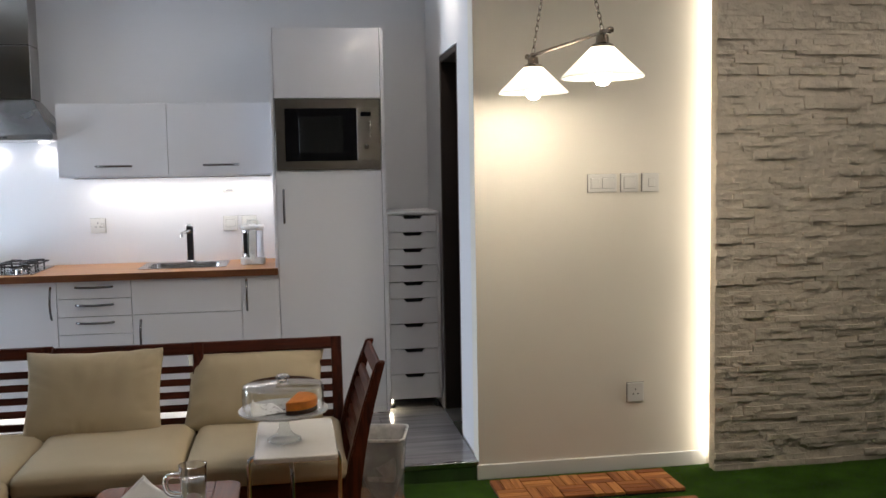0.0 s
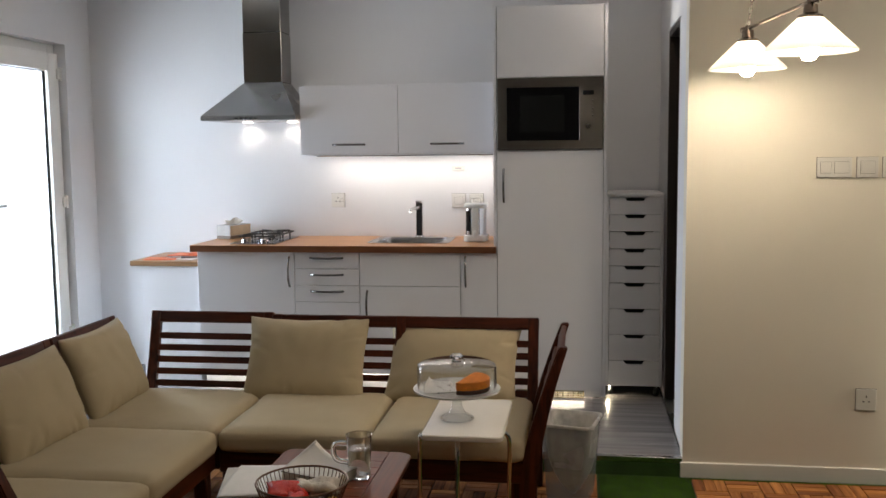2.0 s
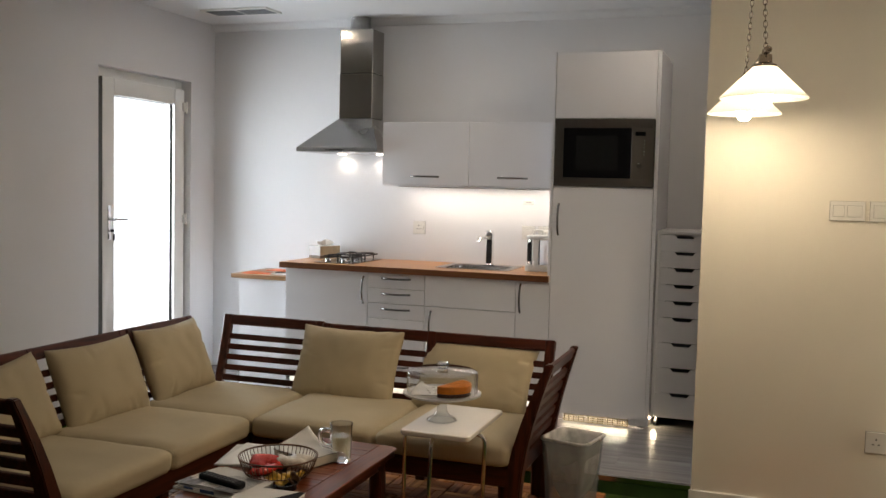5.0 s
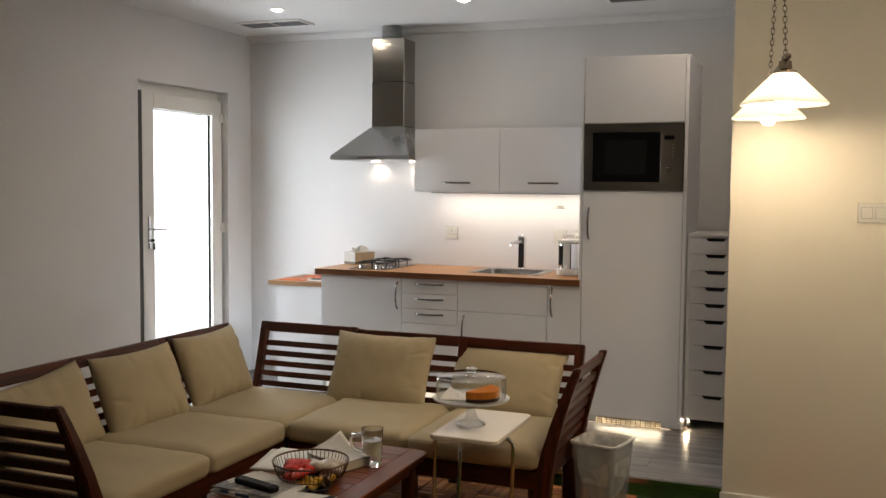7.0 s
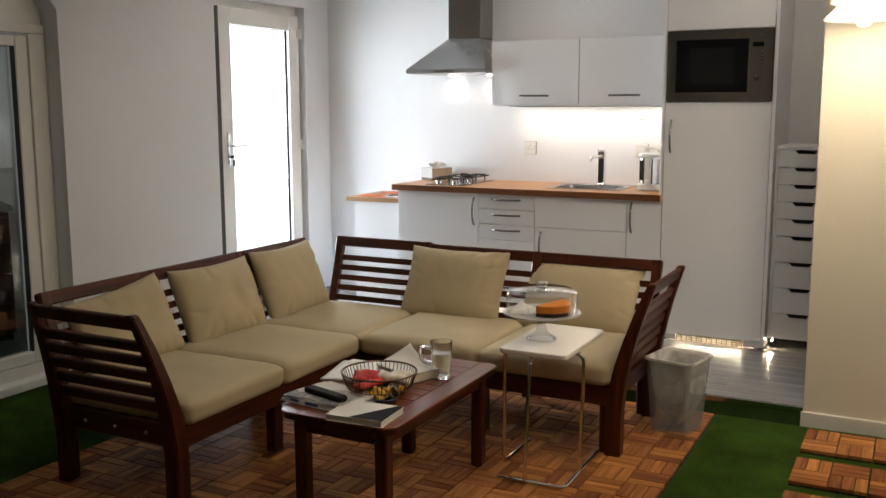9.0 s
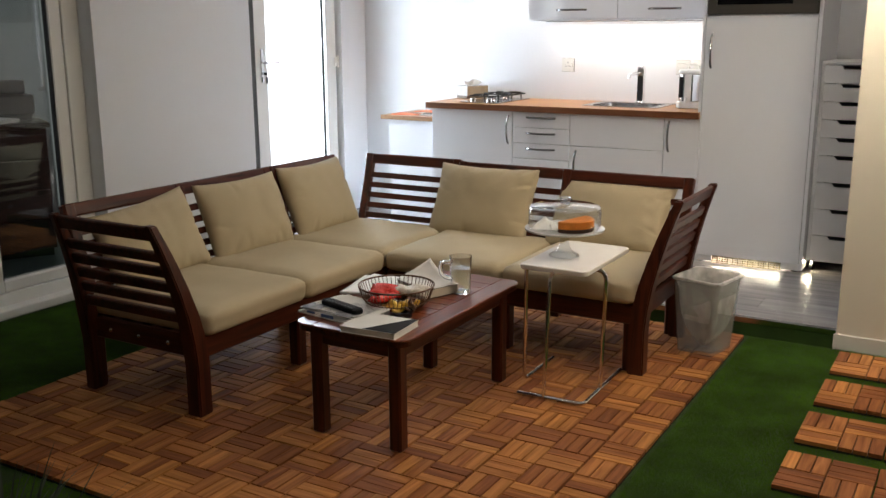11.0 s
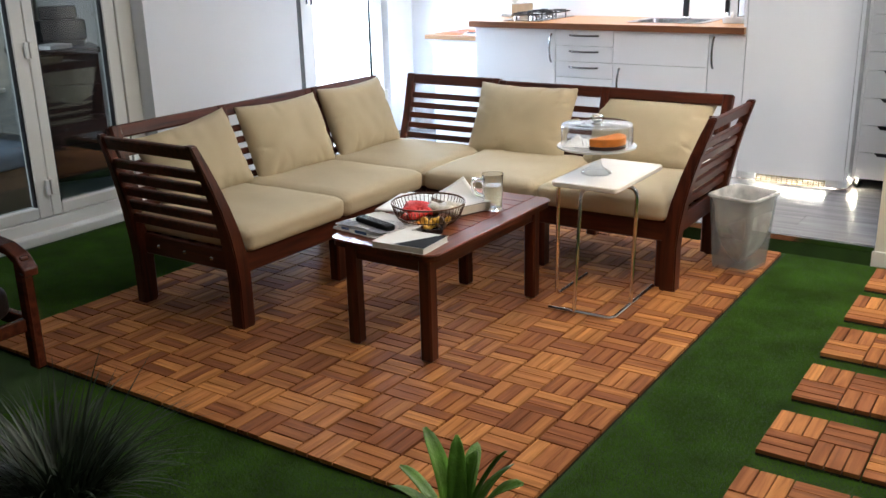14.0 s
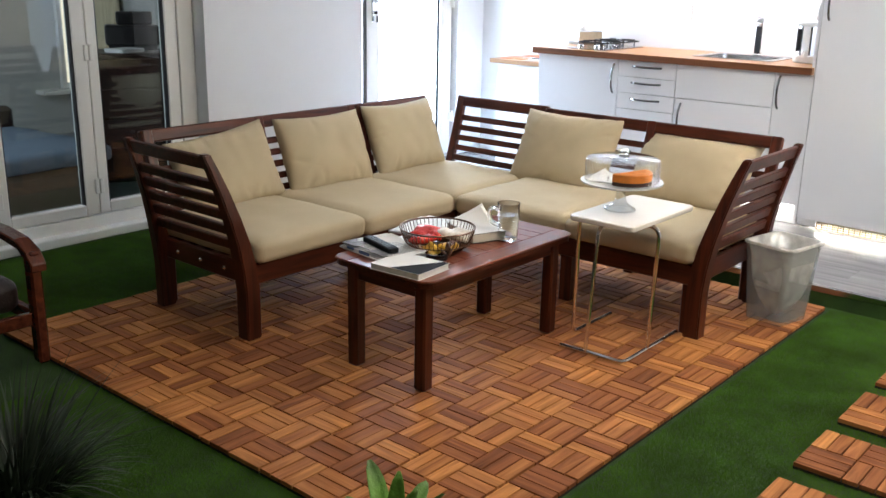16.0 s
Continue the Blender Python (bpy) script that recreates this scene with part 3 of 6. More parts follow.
def sofa_base(th, x0, x1, y_front, y_rear, legs):
    """Apron boards, seat slats and legs."""
    for lx, ly, s in legs:
        part("leg", box((lx - s, ly - s, 0.0), (lx + s, ly + s, 0.30), 0.006), sofa_wood_z, th)
    part("front_rail", box((x0, y_front, 0.22), (x1, y_front + 0.028, 0.308), 0.006), sofa_wood, th)
    part("rear_rail", box((x0, y_rear - 0.028, 0.22), (x1, y_rear, 0.308), 0.006), sofa_wood, th)
    part("side_rail", box((x0, y_front + 0.029, 0.22), (x0 + 0.024, y_rear - 0.029, 0.308), 0.005), sofa_wood_y, th)
    part("side_rail", box((x1 - 0.024, y_front + 0.029, 0.22), (x1, y_rear - 0.029, 0.308), 0.005), sofa_wood_y, th)
    n = 6
    for k in range(n):
        y = y_front + 0.05 + (y_rear - y_front - 0.1) * k / (n - 1)
        part("seat_slat", box((x0 + 0.026, y - 0.03, 0.281), (x1 - 0.026, y + 0.03, 0.301), 0.003), sofa_wood, th)


DZ = 0.025
sofa_lab = "dark-stained wooden slatted sofa section"
# section with its back to the kitchen: local origin at the back's left end, x along the back, y away from the seat
MB = pose(-0.985, -1.862, DZ - 0.006)
th = thing("sofa_section", MB, sofa_lab + ", back to the kitchen", "sofa", "corner sofa")
sofa_base(th, 0.0, 1.255, -0.60, 0.045, [(1.225, -0.55, 0.032), (1.225, 0.02, 0.026), (0.62, -0.55, 0.030), (0.03, -0.55, 0.028), (0.03, 0.02, 0.026), (0.62, 0.02, 0.026)])
slat_back(th, 1.275, 0.31, 0.13, [0.03, 0.63, 1.25], Matrix.Identity(4))
arm(th, Matrix(((0, -1, 0, 1.262), (-1, 0, 0, 0.03), (0, 0, 1, 0), (0, 0, 0, 1))), 0.64)
# section along the side wall
th = thing("sofa_section", pose(-1.605, -3.70, DZ, 0, 0, 90), sofa_lab + ", back to the side wall", "sofa", "corner sofa")
sofa_base(th, 0.0, 1.255, -0.60, 0.045, [(0.03, -0.55, 0.032), (0.03, 0.02, 0.026), (0.63, -0.55, 0.028), (1.225, -0.55, 0.028), (1.225, 0.02, 0.026), (0.63, 0.02, 0.026)])
slat_back(th, 1.255, 0.31, 0.13, [0.03, 0.63, 1.235], Matrix.Identity(4))
for by in (-0.43, -0.27, -0.11):
    part("bolt", lathe([(0, 0.006), (0.005, 0.0055), (0.008, 0.003), (0.009, 0.0), (0, 0.0)], 14, pose(-0.0005, by, 0.262, 0, -90, 0)), chrome, th, "small chrome bolt head", smooth=True)
arm(th, Matrix(((0, 1, 0, 0.0), (-1, 0, 0, 0.03), (0, 0, 1, 0), (0, 0, 0, 1))), 0.64)
# corner section
th = thing("sofa_corner_section", pose(-1.605, -1.845, DZ), "dark-stained wooden slatted corner sofa section", "sofa", "corner sofa")
sofa_base(th, -0.03, 0.615, -0.60, 0.045, [(0.0, -0.55, 0.028), (0.585, 0.02, 0.026), (0.0, 0.02, 0.026)])
slat_back(th, 0.612, 0.31, 0.13, [0.03, 0.60], Matrix.Identity(4))
slat_back(th, 0.55, 0.31, 0.13, [0.03, 0.53], pose(0, -0.59, 0, 0, 0, 90))

seat_lab, back_lab = "khaki fabric seat cushion on the wooden sofa", "plump khaki fabric back cushion leaning on the slats"
for n, (cx, cy, w, d) in enumerate([(-0.675, -2.17, 0.615, 0.66), (-0.045, -2.17, 0.62, 0.66), (-1.30, -3.385, 0.66, 0.60), (-1.30, -2.785, 0.66, 0.60), (-1.30, -2.17, 0.62, 0.64)]):
    solo("seat_cushion", seat_pad(w, d, 0.10, n + 1), fabric, seat_lab, "cushion", "seat cushions", "all", pose(cx, cy, DZ + 0.302))
LB = 62
for n, (m, w, h) in enumerate([
    (pose(-0.795, -1.836, 0.570, LB + 2, 0, 0), 0.59, 0.42),
    (pose(-0.105, -1.815, 0.558, LB - 6, 0, -3), 0.62, 0.38),
    (pose(-1.632, -3.325, 0.566, LB + 6, 0, 90) @ Matrix.Rotation(radians(6), 4, "Z"), 0.55, 0.375),
    (pose(-1.62, -2.735, 0.578, LB + 6, 0, 88), 0.545, 0.39),
    (pose(-1.62, -2.155, 0.585, LB + 6, 0, 92), 0.545, 0.395),
]):
    solo("back_cushion", pillow(w, h, 0.15, n + 11), fabric, back_lab, "cushion", "back cushions", "all", m)

# ---- coffee table ----
th = thing("coffee_table", pose(-0.36, -3.205, DZ), "dark red-brown wooden coffee table with rounded corners", "table")
tw, td, tz = 0.475, 0.90, 0.425
table_wood = wood("table_wood", (0.22, 0.055, 0.020), (0.11, 0.026, 0.010), 0.28, along="Y", grain=45, bump=0.05)
table_wood_x = wood("table_wood_across", (0.22, 0.055, 0.020), (0.11, 0.026, 0.010), 0.28, along="X", grain=45, bump=0.05)
part("under_board", prism(round_rect(tw - 0.012, td - 0.012, 0.046), tz - 0.028, tz - 0.009), sofa_wood_y, th)
xi = tw / 2 - 0.088
for sx in (-1, 1):
    edge = [p for p in round_rect(tw, td, 0.05, 8) if p[0] * sx >= xi] + [(sx * xi, td / 2), (sx * xi, -td / 2)]
    edge.sort(key=lambda p: math.atan2(p[1], p[0] - sx * (tw / 2 - 0.04)))
    part("side_board", prism(edge, tz - 0.0085, tz, bevel=0.003), table_wood, th)
y = -td / 2
for k, wide in enumerate([0.105] + [0.0660] * 10 + [0.105]):
    part("cross_board", box((-xi + 0.0012, y - 0.0004, tz - 0.0085), (xi - 0.0012, y + wide + 0.0004, tz - 0.0004), 0.0012), table_wood_x, th)
    y += wide + (td - 0.87) / 11
for sx in (-1, 1):
    for sy in (-1, 1):
        part("leg", box((sx * 0.167 - 0.025, sy * 0.385 - 0.025, 0), (sx * 0.167 + 0.025, sy * 0.385 + 0.025, tz - 0.03), 0.006), sofa_wood_z, th)
    part("apron", box((sx * 0.172 - 0.012, -0.359, tz - 0.085), (sx * 0.172 + 0.012, 0.359, tz - 0.03), 0.003), sofa_wood_y, th)
for sy in (-1, 1):
    part("apron", box((-0.146, sy * 0.385 - 0.012, tz - 0.085), (0.146, sy * 0.385 + 0.012, tz - 0.03), 0.003), sofa_wood, th)

# ---- side table ----
th = thing("side_table", pose(0.07, -2.648, DZ), "small white side table on a bent chrome tube frame", "table")
part("tabletop", prism(round_rect(0.288, 0.495, 0.025), 0.515, 0.535, bevel=0.004), material("white_table_top", (0.78, 0.74, 0.66), 0.22, vary=0.02), th, "cream-white lacquered top")
r = 0.0085
part("base_frame", tube(rounded([(0.142, 0.18, r), (0.15, -0.262, r), (-0.128, -0.272, r)], 0.03), r), chrome, th, smooth=True)
part("upright", tube(rounded([(-0.015, -0.268, r), (-0.015, -0.228, 0.503), (-0.03, -0.05, 0.503)], 0.045), r), chrome, th, smooth=True)
part("upright", tube(rounded([(0.147, -0.075, r), (0.156, -0.066, 0.503), (0.0, -0.066, 0.503)], 0.045), r), chrome, th, smooth=True)
part("upright", tube(rounded([(-0.170, 0.18, r), (-0.168, -0.122, r), (-0.166, -0.122, 0.503), (-0.02, -0.10, 0.503)], 0.03), r), chrome, th, smooth=True)

# ---- pendant ----
th = thing("pendant_lamp", pose(1.180, -2.382, ZC), "two-shade pendant lamp with white glass cones on a nickel bar", "lamp")
shade_glass = bpy.data.materials.new("opal_glass")
shade_glass.use_nodes = True
st = shade_glass.node_tree
sb = st.nodes["Principled BSDF"]
sb.inputs["Base Color"].default_value, sb.inputs["Roughness"].default_value = (0.9, 0.89, 0.86, 1), 0.25
stl, smx = st.nodes.new("ShaderNodeBsdfTranslucent"), st.nodes.new("ShaderNodeMixShader")
stl.inputs["Color"].default_value, smx.inputs[0].default_value = (0.98, 0.97, 0.95, 1), 0.86
st.links.new(sb.outputs[0], smx.inputs[1])
st.links.new(stl.outputs[0], smx.inputs[2])
st.links.new(smx.outputs[0], st.nodes["Material Output"].inputs["Surface"])
bulb_glow = glow("bulb_glow", (1.0, 0.87, 0.67), 165)
for sx, sy in [(-0.042, 0.337), (0.042, -0.338)]:
    z0 = 1.852 - ZC
    sh = part("shade", lathe([(0.150, z0), (0.152, z0 + 0.004), (0.147, z0 + 0.010), (0.042, z0 + 0.112), (0.036, z0 + 0.116), (0.036, z0 + 0.110), (0.143, z0 + 0.006), (0.147, z0)], 40, pose(sx, sy, 0)), shade_glass, th, "white opal glass cone shade", smooth=True)
    so = part("socket", lathe([(0.0, z0 + 0.175), (0.012, z0 + 0.175), (0.014, z0 + 0.160), (0.022, z0 + 0.155), (0.024, z0 + 0.128), (0.040, z0 + 0.120), (0.042, z0 + 0.108), (0.0, z0 + 0.108)], 20, pose(sx, sy, 0)), nickel, th, smooth=True)
    part("bulb", lathe([(0.0, z0 - 0.028), (0.02, z0 - 0.023), (0.034, z0 + 0.002), (0.034, z0 + 0.015), (0.02, z0 + 0.05), (0.014, z0 + 0.09), (0.0, z0 + 0.09)], 20, pose(sx, sy, 0)), bulb_glow, th, smooth=True)
part("bar", tube([(-0.05, 0.40, 1.852 - ZC + 0.165), (0.05, -0.40, 1.852 - ZC + 0.165)], 0.0075), nickel, th, smooth=True)
for sx, sy in [(-0.05, 0.40), (0.05, -0.40)]:
    part("finial", lathe([(0, -0.014), (0.012, -0.008), (0.014, 0), (0.012, 0.008), (0, 0.014)], 14, pose(sx, sy, 1.852 - ZC + 0.165)), nickel, th, smooth=True)
for sx, sy in [(-0.042, 0.337), (0.042, -0.338)]:
    a, b = Vector((sx, sy, 1.852 - ZC + 0.175)), Vector((sx * 0.1, sy * 0.1, -0.03))
    bm = bmesh.new()
    n = 30
    for i in range(n):
        c = a.lerp(b, (i + 0.5) / n)
        q = (b - a).to_track_quat("Z", "Y").to_matrix().to_4x4()
        link = [Matrix.Translation(c) @ q @ Matrix.Rotation(radians(90 * (i % 2)), 4, "Z") @ Vector((0.007 * math.cos(t), 0, 0.016 * math.sin(t))) for t in [2 * math.pi * k / 10 for k in range(10)]]
        tube(link, 0.0018, 5, True, bm)
    part("chain", bm, nickel, th, smooth="all")
part("canopy", lathe([(0, -0.035), (0.03, -0.033), (0.06, -0.012), (0.062, 0), (0, 0)], 24), nickel, th, smooth=True)

# ---- kitchen appliances and fittings ----
th = thing("microwave_oven", pose(0.3025, -0.62, 1.5375), "built-in microwave oven with dark steel frame and black glass", "oven")
part("casing", box((-0.2985, 0.001, 0.002), (0.2985, 0.0235, 0.405), 0.002), steel_dark, th)
bm = bmesh.new()
for lo, hi in [((-0.298, -0.012, 0.002), (0.298, 0, 0.052)), ((-0.298, -0.012, 0.353), (0.298, 0, 0.405)), ((-0.298, -0.012, 0.052), (-0.245, 0, 0.353)), ((0.165, -0.012, 0.052), (0.298, 0, 0.353))]:
    add_box(bm, lo, hi, 0.0015)
part("frame", bm, steel_dark, th)
dr = part("door", box((-0.244, -0.010, 0.053), (0.164, 0.0, 0.352), 0.001), black_glass, th, "black glass oven door")
part("viewing_window", box((-0.165, -0.0115, 0.10), (0.085, -0.0095, 0.305), 0.0005), material("smoked_window", (0.011, 0.012, 0.012), 0.16), dr)
part("display", box((0.185, -0.0135, 0.305), (0.245, -0.0115, 0.330), 0.001), black_glass, th)
part("knob", lathe([(0, -0.034), (0.013, -0.033), (0.015, -0.028), (0.016, 0), (0, 0)], 24, pose(0.215, -0.0121, 0.130, -90)), chrome, th, "round chrome knob", smooth=True)
for k in range(5):
    part("button", lathe([(0, 0.0), (0.0045, 0.0), (0.0045, 0.003), (0, 0.0035)], 12, pose(0.240, -0.0121, 0.19 + 0.021 * k, 90)), chrome, th, smooth=True)

# fridge vent and feet under the tall cabinet
th = thing("vent_grille", pose(0.31, -0.60, ZK), "brass-coloured slotted vent grille under the fridge cabinet", "grille")
brass = material("vent_brass", (0.30, 0.24, 0.13), 0.45, metal=0.6, vary=0.1)
for z in (0.004, 0.017, 0.030, 0.043):
    part("slat", box((-0.20, -0.004, z), (0.19, 0.003, z + 0.0045), 0.001), brass, th)
for k in range(14):
    part("bar", box((-0.20 + k * 0.0298, -0.0055, 0.004), (-0.195 + k * 0.0298, -0.0042, 0.047)), brass, th)
for x0, x1 in ((0.0, 0.105), (0.505, 0.605)):
    solo("plinth_piece", box((x0, -0.60, ZK + 0.012), (x1, -0.585, ZK + 0.048), 0.001), white_matt, "short white plinth piece beside the vent grille", "plinth", "plinth pieces")
for x in (0.03, 0.575):
    for y in (-0.55, -0.08):
        part("foot", lathe([(0, -0.05), (0.022, -0.05), (0.022, -0.042), (0.014, -0.038), (0.013, 0), (0, 0)], 16, pose(x - 0.3025, y, 0)), plastic_black, tall, smooth=True)

# cooker hood
satin = material("satin_steel", (0.40, 0.39, 0.38), 0.26, metal=1.0, vary=0.02, scale=3)
satin.node_tree.nodes["Principled BSDF"].inputs["Anisotropic"].default_value = 0.7
th = thing("cooker_hood", pose(-1.525, -0.003, 1.735), "brushed steel chimney cooker hood over the hob", "cooker hood")
bm = bmesh.new()
lo = [(-0.30, -0.50), (0.30, -0.50), (0.30, 0), (-0.30, 0)]
hi = [(-0.125, -0.202), (0.128, -0.202), (0.128, 0), (-0.125, 0)]
v = [[bm.verts.new((x, y, z)) for x, y in ring] for ring, z in ((lo, 0.0), (lo, 0.028), (hi, 0.245))]
for a, b in zip(v, v[1:]):
    for i in range(4):
        bm.faces.new([a[i], a[(i + 1) % 4], b[(i + 1) % 4], b[i]])
bm.faces.new(v[0][::-1])
bm.faces.new(v[2])
bmesh.ops.bevel(bm, geom=[e for e in bm.edges], offset=0.003, segments=2, affect="EDGES")
part("canopy", bm, satin, th)
part("chimney", box((-0.1245, -0.200, 0.246), (0.1275, 0, 0.56), 0.003), brushed("chimney_steel", (0.36, 0.345, 0.32), 0.15, along="X", streak=0.04), th)
part("chimney", box((-0.1225, -0.197, 0.561), (0.1255, 0, 0.865), 0.003), brushed("chimney_steel_upper", (0.36, 0.345, 0.32), 0.15, along="X", streak=0.04), th)
for x in (-0.145, 0.155):
    part("lamp_glass", lathe([(0, -0.004), (0.026, -0.004), (0.03, -0.0005), (0, -0.0005)], 20, pose(x, -0.09, 0)), glow("hood_bulb", (1, 0.93, 0.82), 14), th, "lit halogen spot")
bm = bmesh.new()
for k in range(5):
    add_box(bm, (-0.08 + k * 0.03, -0.5035, 0.008), (-0.062 + k * 0.03, -0.4995, 0.018), 0.001)
part("buttons", bm, plastic_black, th)
rings = []
for i in range(30):
    rr = 0.068 + (0.006 if i % 2 else 0)
    rings.append((rr, 0.863 + i * 0.0034))
solo("foil_duct", lathe([(0, 0.863)] + rings + [(0, 0.863 + 29 * 0.0034)], 24), material("crumpled_foil", (0.72, 0.72, 0.72), 0.22, metal=1.0, vary=0.2, scale=60, bump=1.0, bump_scale=70), "crumpled aluminium duct above the cooker hood", "duct", "", True, pose(-1.54, -0.10, 1.735))

# gas hob
th = thing("gas_hob", pose(-1.49, -0.34, 0.986), "two-burner steel gas hob with black cast grates", "hob")
iron = material("cast_iron", (0.014, 0.013, 0.013), 0.5, vary=0.2, scale=40)
part("plate", prism(round_rect(0.29, 0.50, 0.012), 0.0, 0.006, bevel=0.001), steel, th)
for y in (-0.06, 0.14):
    bn = part("burner", lathe([(0, 0.026), (0.028, 0.026), (0.032, 0.022), (0.032, 0.016), (0.042, 0.012), (0.046, 0.0065), (0, 0.0065)], 24, pose(0, y, 0)), steel, th, smooth=True)
    part("burner_cap", lathe([(0, 0.033), (0.024, 0.033), (0.027, 0.0265), (0, 0.0265)], 24, pose(0, y, 0)), iron, bn, smooth=True)
    bm = bmesh.new()
    for a in range(4):
        c, s = math.cos(radians(45 + 90 * a)), math.sin(radians(45 + 90 * a))
        tube([(c * 0.13, s * 0.105 + y, 0.0085), (c * 0.13, s * 0.105 + y, 0.048), (c * 0.03, s * 0.03 + y, 0.050)], 0.0055, 6, False, bm)
    tube([(-0.115, y - 0.09, 0.040), (0.115, y - 0.09, 0.040), (0.115, y + 0.09, 0.040), (-0.115, y + 0.09, 0.040)], 0.005, 6, True, bm)
    part("grate", bm, iron, th, smooth=True)
for x in (-0.06, 0.06):
    part("knob", lathe([(0, 0.03), (0.016, 0.03), (0.019, 0.027), (0.020, 0.0065), (0, 0.0065)], 20, pose(x, -0.205, 0)), chrome, th, smooth=True)

# sink and tap
th = thing("sink", pose(-0.555, -0.28, 0.986), "stainless steel inset sink with a drainer ledge", "sink")
bm = bmesh.new()
o, i_, b_ = round_rect(0.50, 0.42, 0.03), round_rect(0.40, 0.34, 0.05, cx=0.0, cy=-0.02), round_rect(0.36, 0.30, 0.06, cx=0.0, cy=-0.02)
rings = [[bm.verts.new((x, y, z)) for x, y in ring] for ring, z in ((o, 0.0), (o, 0.004), (i_, 0.003), (i_, -0.01), (b_, -0.14))]
for a, b in zip(rings, rings[1:]):
    for i in range(len(a)):
        bm.faces.new([a[i], a[(i + 1) % len(a)], b[(i + 1) % len(a)], b[i]])
bm.faces.new(rings[-1])
part("basin", bm, brushed("sink_steel", (0.46, 0.455, 0.45), 0.26, streak=0.08), th, smooth=True)
part("drain", lathe([(0, -0.134), (0.02, -0.135), (0.035, -0.1385), (0.035, -0.1395), (0, -0.1395)], 24, pose(0, -0.02, 0)), chrome, th, smooth=True)
th = thing("kitchen_tap", pose(-0.54, -0.11, 0.9905), "tall chrome square kitchen tap with a dark front", "tap")
part("column", box((-0.022, -0.022, 0), (0.022, 0.022, 0.222), 0.004, None, 2), chrome, th)
part("dark_panel", box((-0.017, -0.0245, 0.012), (0.017, -0.0225, 0.175), 0.001), plastic_black, th)
part("base_flange", lathe([(0, 0), (0.034, 0), (0.034, 0.006), (0.03, 0.010), (0, 0.010)], 24), chrome, th, smooth=True)
sp = part("spout", tube(rounded([(0, -0.02, 0.192), (-0.035, -0.13, 0.186), (-0.037, -0.136, 0.160)], 0.012), 0.010, 10), chrome, th, smooth=True)
part("lever", box((-0.020, -0.055, 0.226), (0.020, 0.02, 0.234), 0.003), chrome, th)

# water boiler
th = thing("water_urn", pose(-0.155, -0.30, 0.986), "white and steel electric water urn on the worktop", "kettle")
part("base", prism(round_rect(0.145, 0.19, 0.04), 0.0, 0.04, bevel=0.004), plastic_white, th, smooth=True)
part("body", prism(round_rect(0.13, 0.175, 0.05), 0.041, 0.205, bevel=0.003), chrome, th, "polished steel body", smooth=True)
part("front_panel", box((-0.018, -0.094, 0.03), (0.024, -0.0885, 0.205), 0.004), plastic_white, th)
part("gauge", box((-0.052, -0.0905, 0.065), (-0.030, -0.0870, 0.19), 0.002), plastic_black, th)
part("lid", prism(round_rect(0.14, 0.185, 0.05), 0.206, 0.230, bevel=0.006), plastic_white, th, smooth=True)
part("spout", tube(rounded([(0.0, -0.096, 0.06), (0.0, -0.115, 0.06), (0.0, -0.115, 0.035)], 0.012), 0.009, 8), plastic_white, th, smooth=True)
part("lid_knob", tube(rounded([(-0.03, 0, 0.231), (-0.03, 0, 0.262), (0.03, 0, 0.262), (0.03, 0, 0.231)], 0.015), 0.007, 8), plastic_white, th, smooth=True)

# tissue box
th = thing("tissue_box", pose(-1.766, -0.157, 0.986, 0, 0, 70), "grey and beige cardboard tissue box with a tissue", "tissue box")
part("carton", box((-0.10, -0.058, 0.020), (0.10, 0.058, 0.088), 0.002), material("carton_grey", (0.40, 0.39, 0.37), 0.6, vary=0.08, scale=20), th)
part("carton_band", box((-0.1005, -0.0585, 0.0), (0.1005, 0.0585, 0.0195), 0.002), material("carton_band", (0.13, 0.10, 0.07), 0.6), th, "dark brown lower band")
part("carton_side", box((-0.097, -0.0592, 0.023), (0.097, -0.0581, 0.085), 0.0003), material("carton_beige", (0.42, 0.33, 0.22), 0.6, vary=0.1, scale=25), th)
bm = bmesh.new()
tv = {}
for i in range(9):
    for j in range(5):
        u, v_ = i / 8 - 0.5, j / 4
        tv[i, j] = bm.verts.new((u * 0.13 * (0.5 + 0.7 * v_), 0.02 * math.sin(i * 1.5) * (0.3 + v_), 0.086 + v_ * 0.055 * (1 - 1.2 * abs(u)) + 0.008 * math.sin(i * 2.3)))
for i in range(8):
    for j in range(4):
        bm.faces.new([tv[i, j], tv[i + 1, j], tv[i + 1, j + 1], tv[i, j + 1]])
paper_white = material("tissue_paper", (0.82, 0.81, 0.79), 0.8, vary=0.03, scale=30)
tp = part("tissue", bm, paper_white, th, smooth="all")
sm = tp.modifiers.new("thickness", "SOLIDIFY")
sm.thickness = 0.001

# low unit beside the base cabinets, with papers on top
th = thing("low_unit", pose(-2.06, -0.02, ZK), "low white side unit with a closed front and a wooden top", "cabinet")
part("side_panel", box((-0.185, -0.48, 0.0), (-0.168, 0, 0.752), 0.001), white_matt, th)
part("side_panel", box((0.175, -0.48, 0.0), (0.192, 0, 0.752), 0.001), white_matt, th)
part("door", box((-0.184, -0.498, 0.002), (0.191, -0.481, 0.750), 0.001), white_gloss, th)
part("top", box((-0.25, -0.515, 0.753), (0.198, 0, 0.783), 0.002), wood("low_unit_wood", (0.42, 0.24, 0.12), (0.22, 0.12, 0.06), 0.4, along="X", grain=40), th, "worn wooden top board")
orange_print = material("orange_print", (0.65, 0.13, 0.03), 0.5, vary=0.35, scale=18)
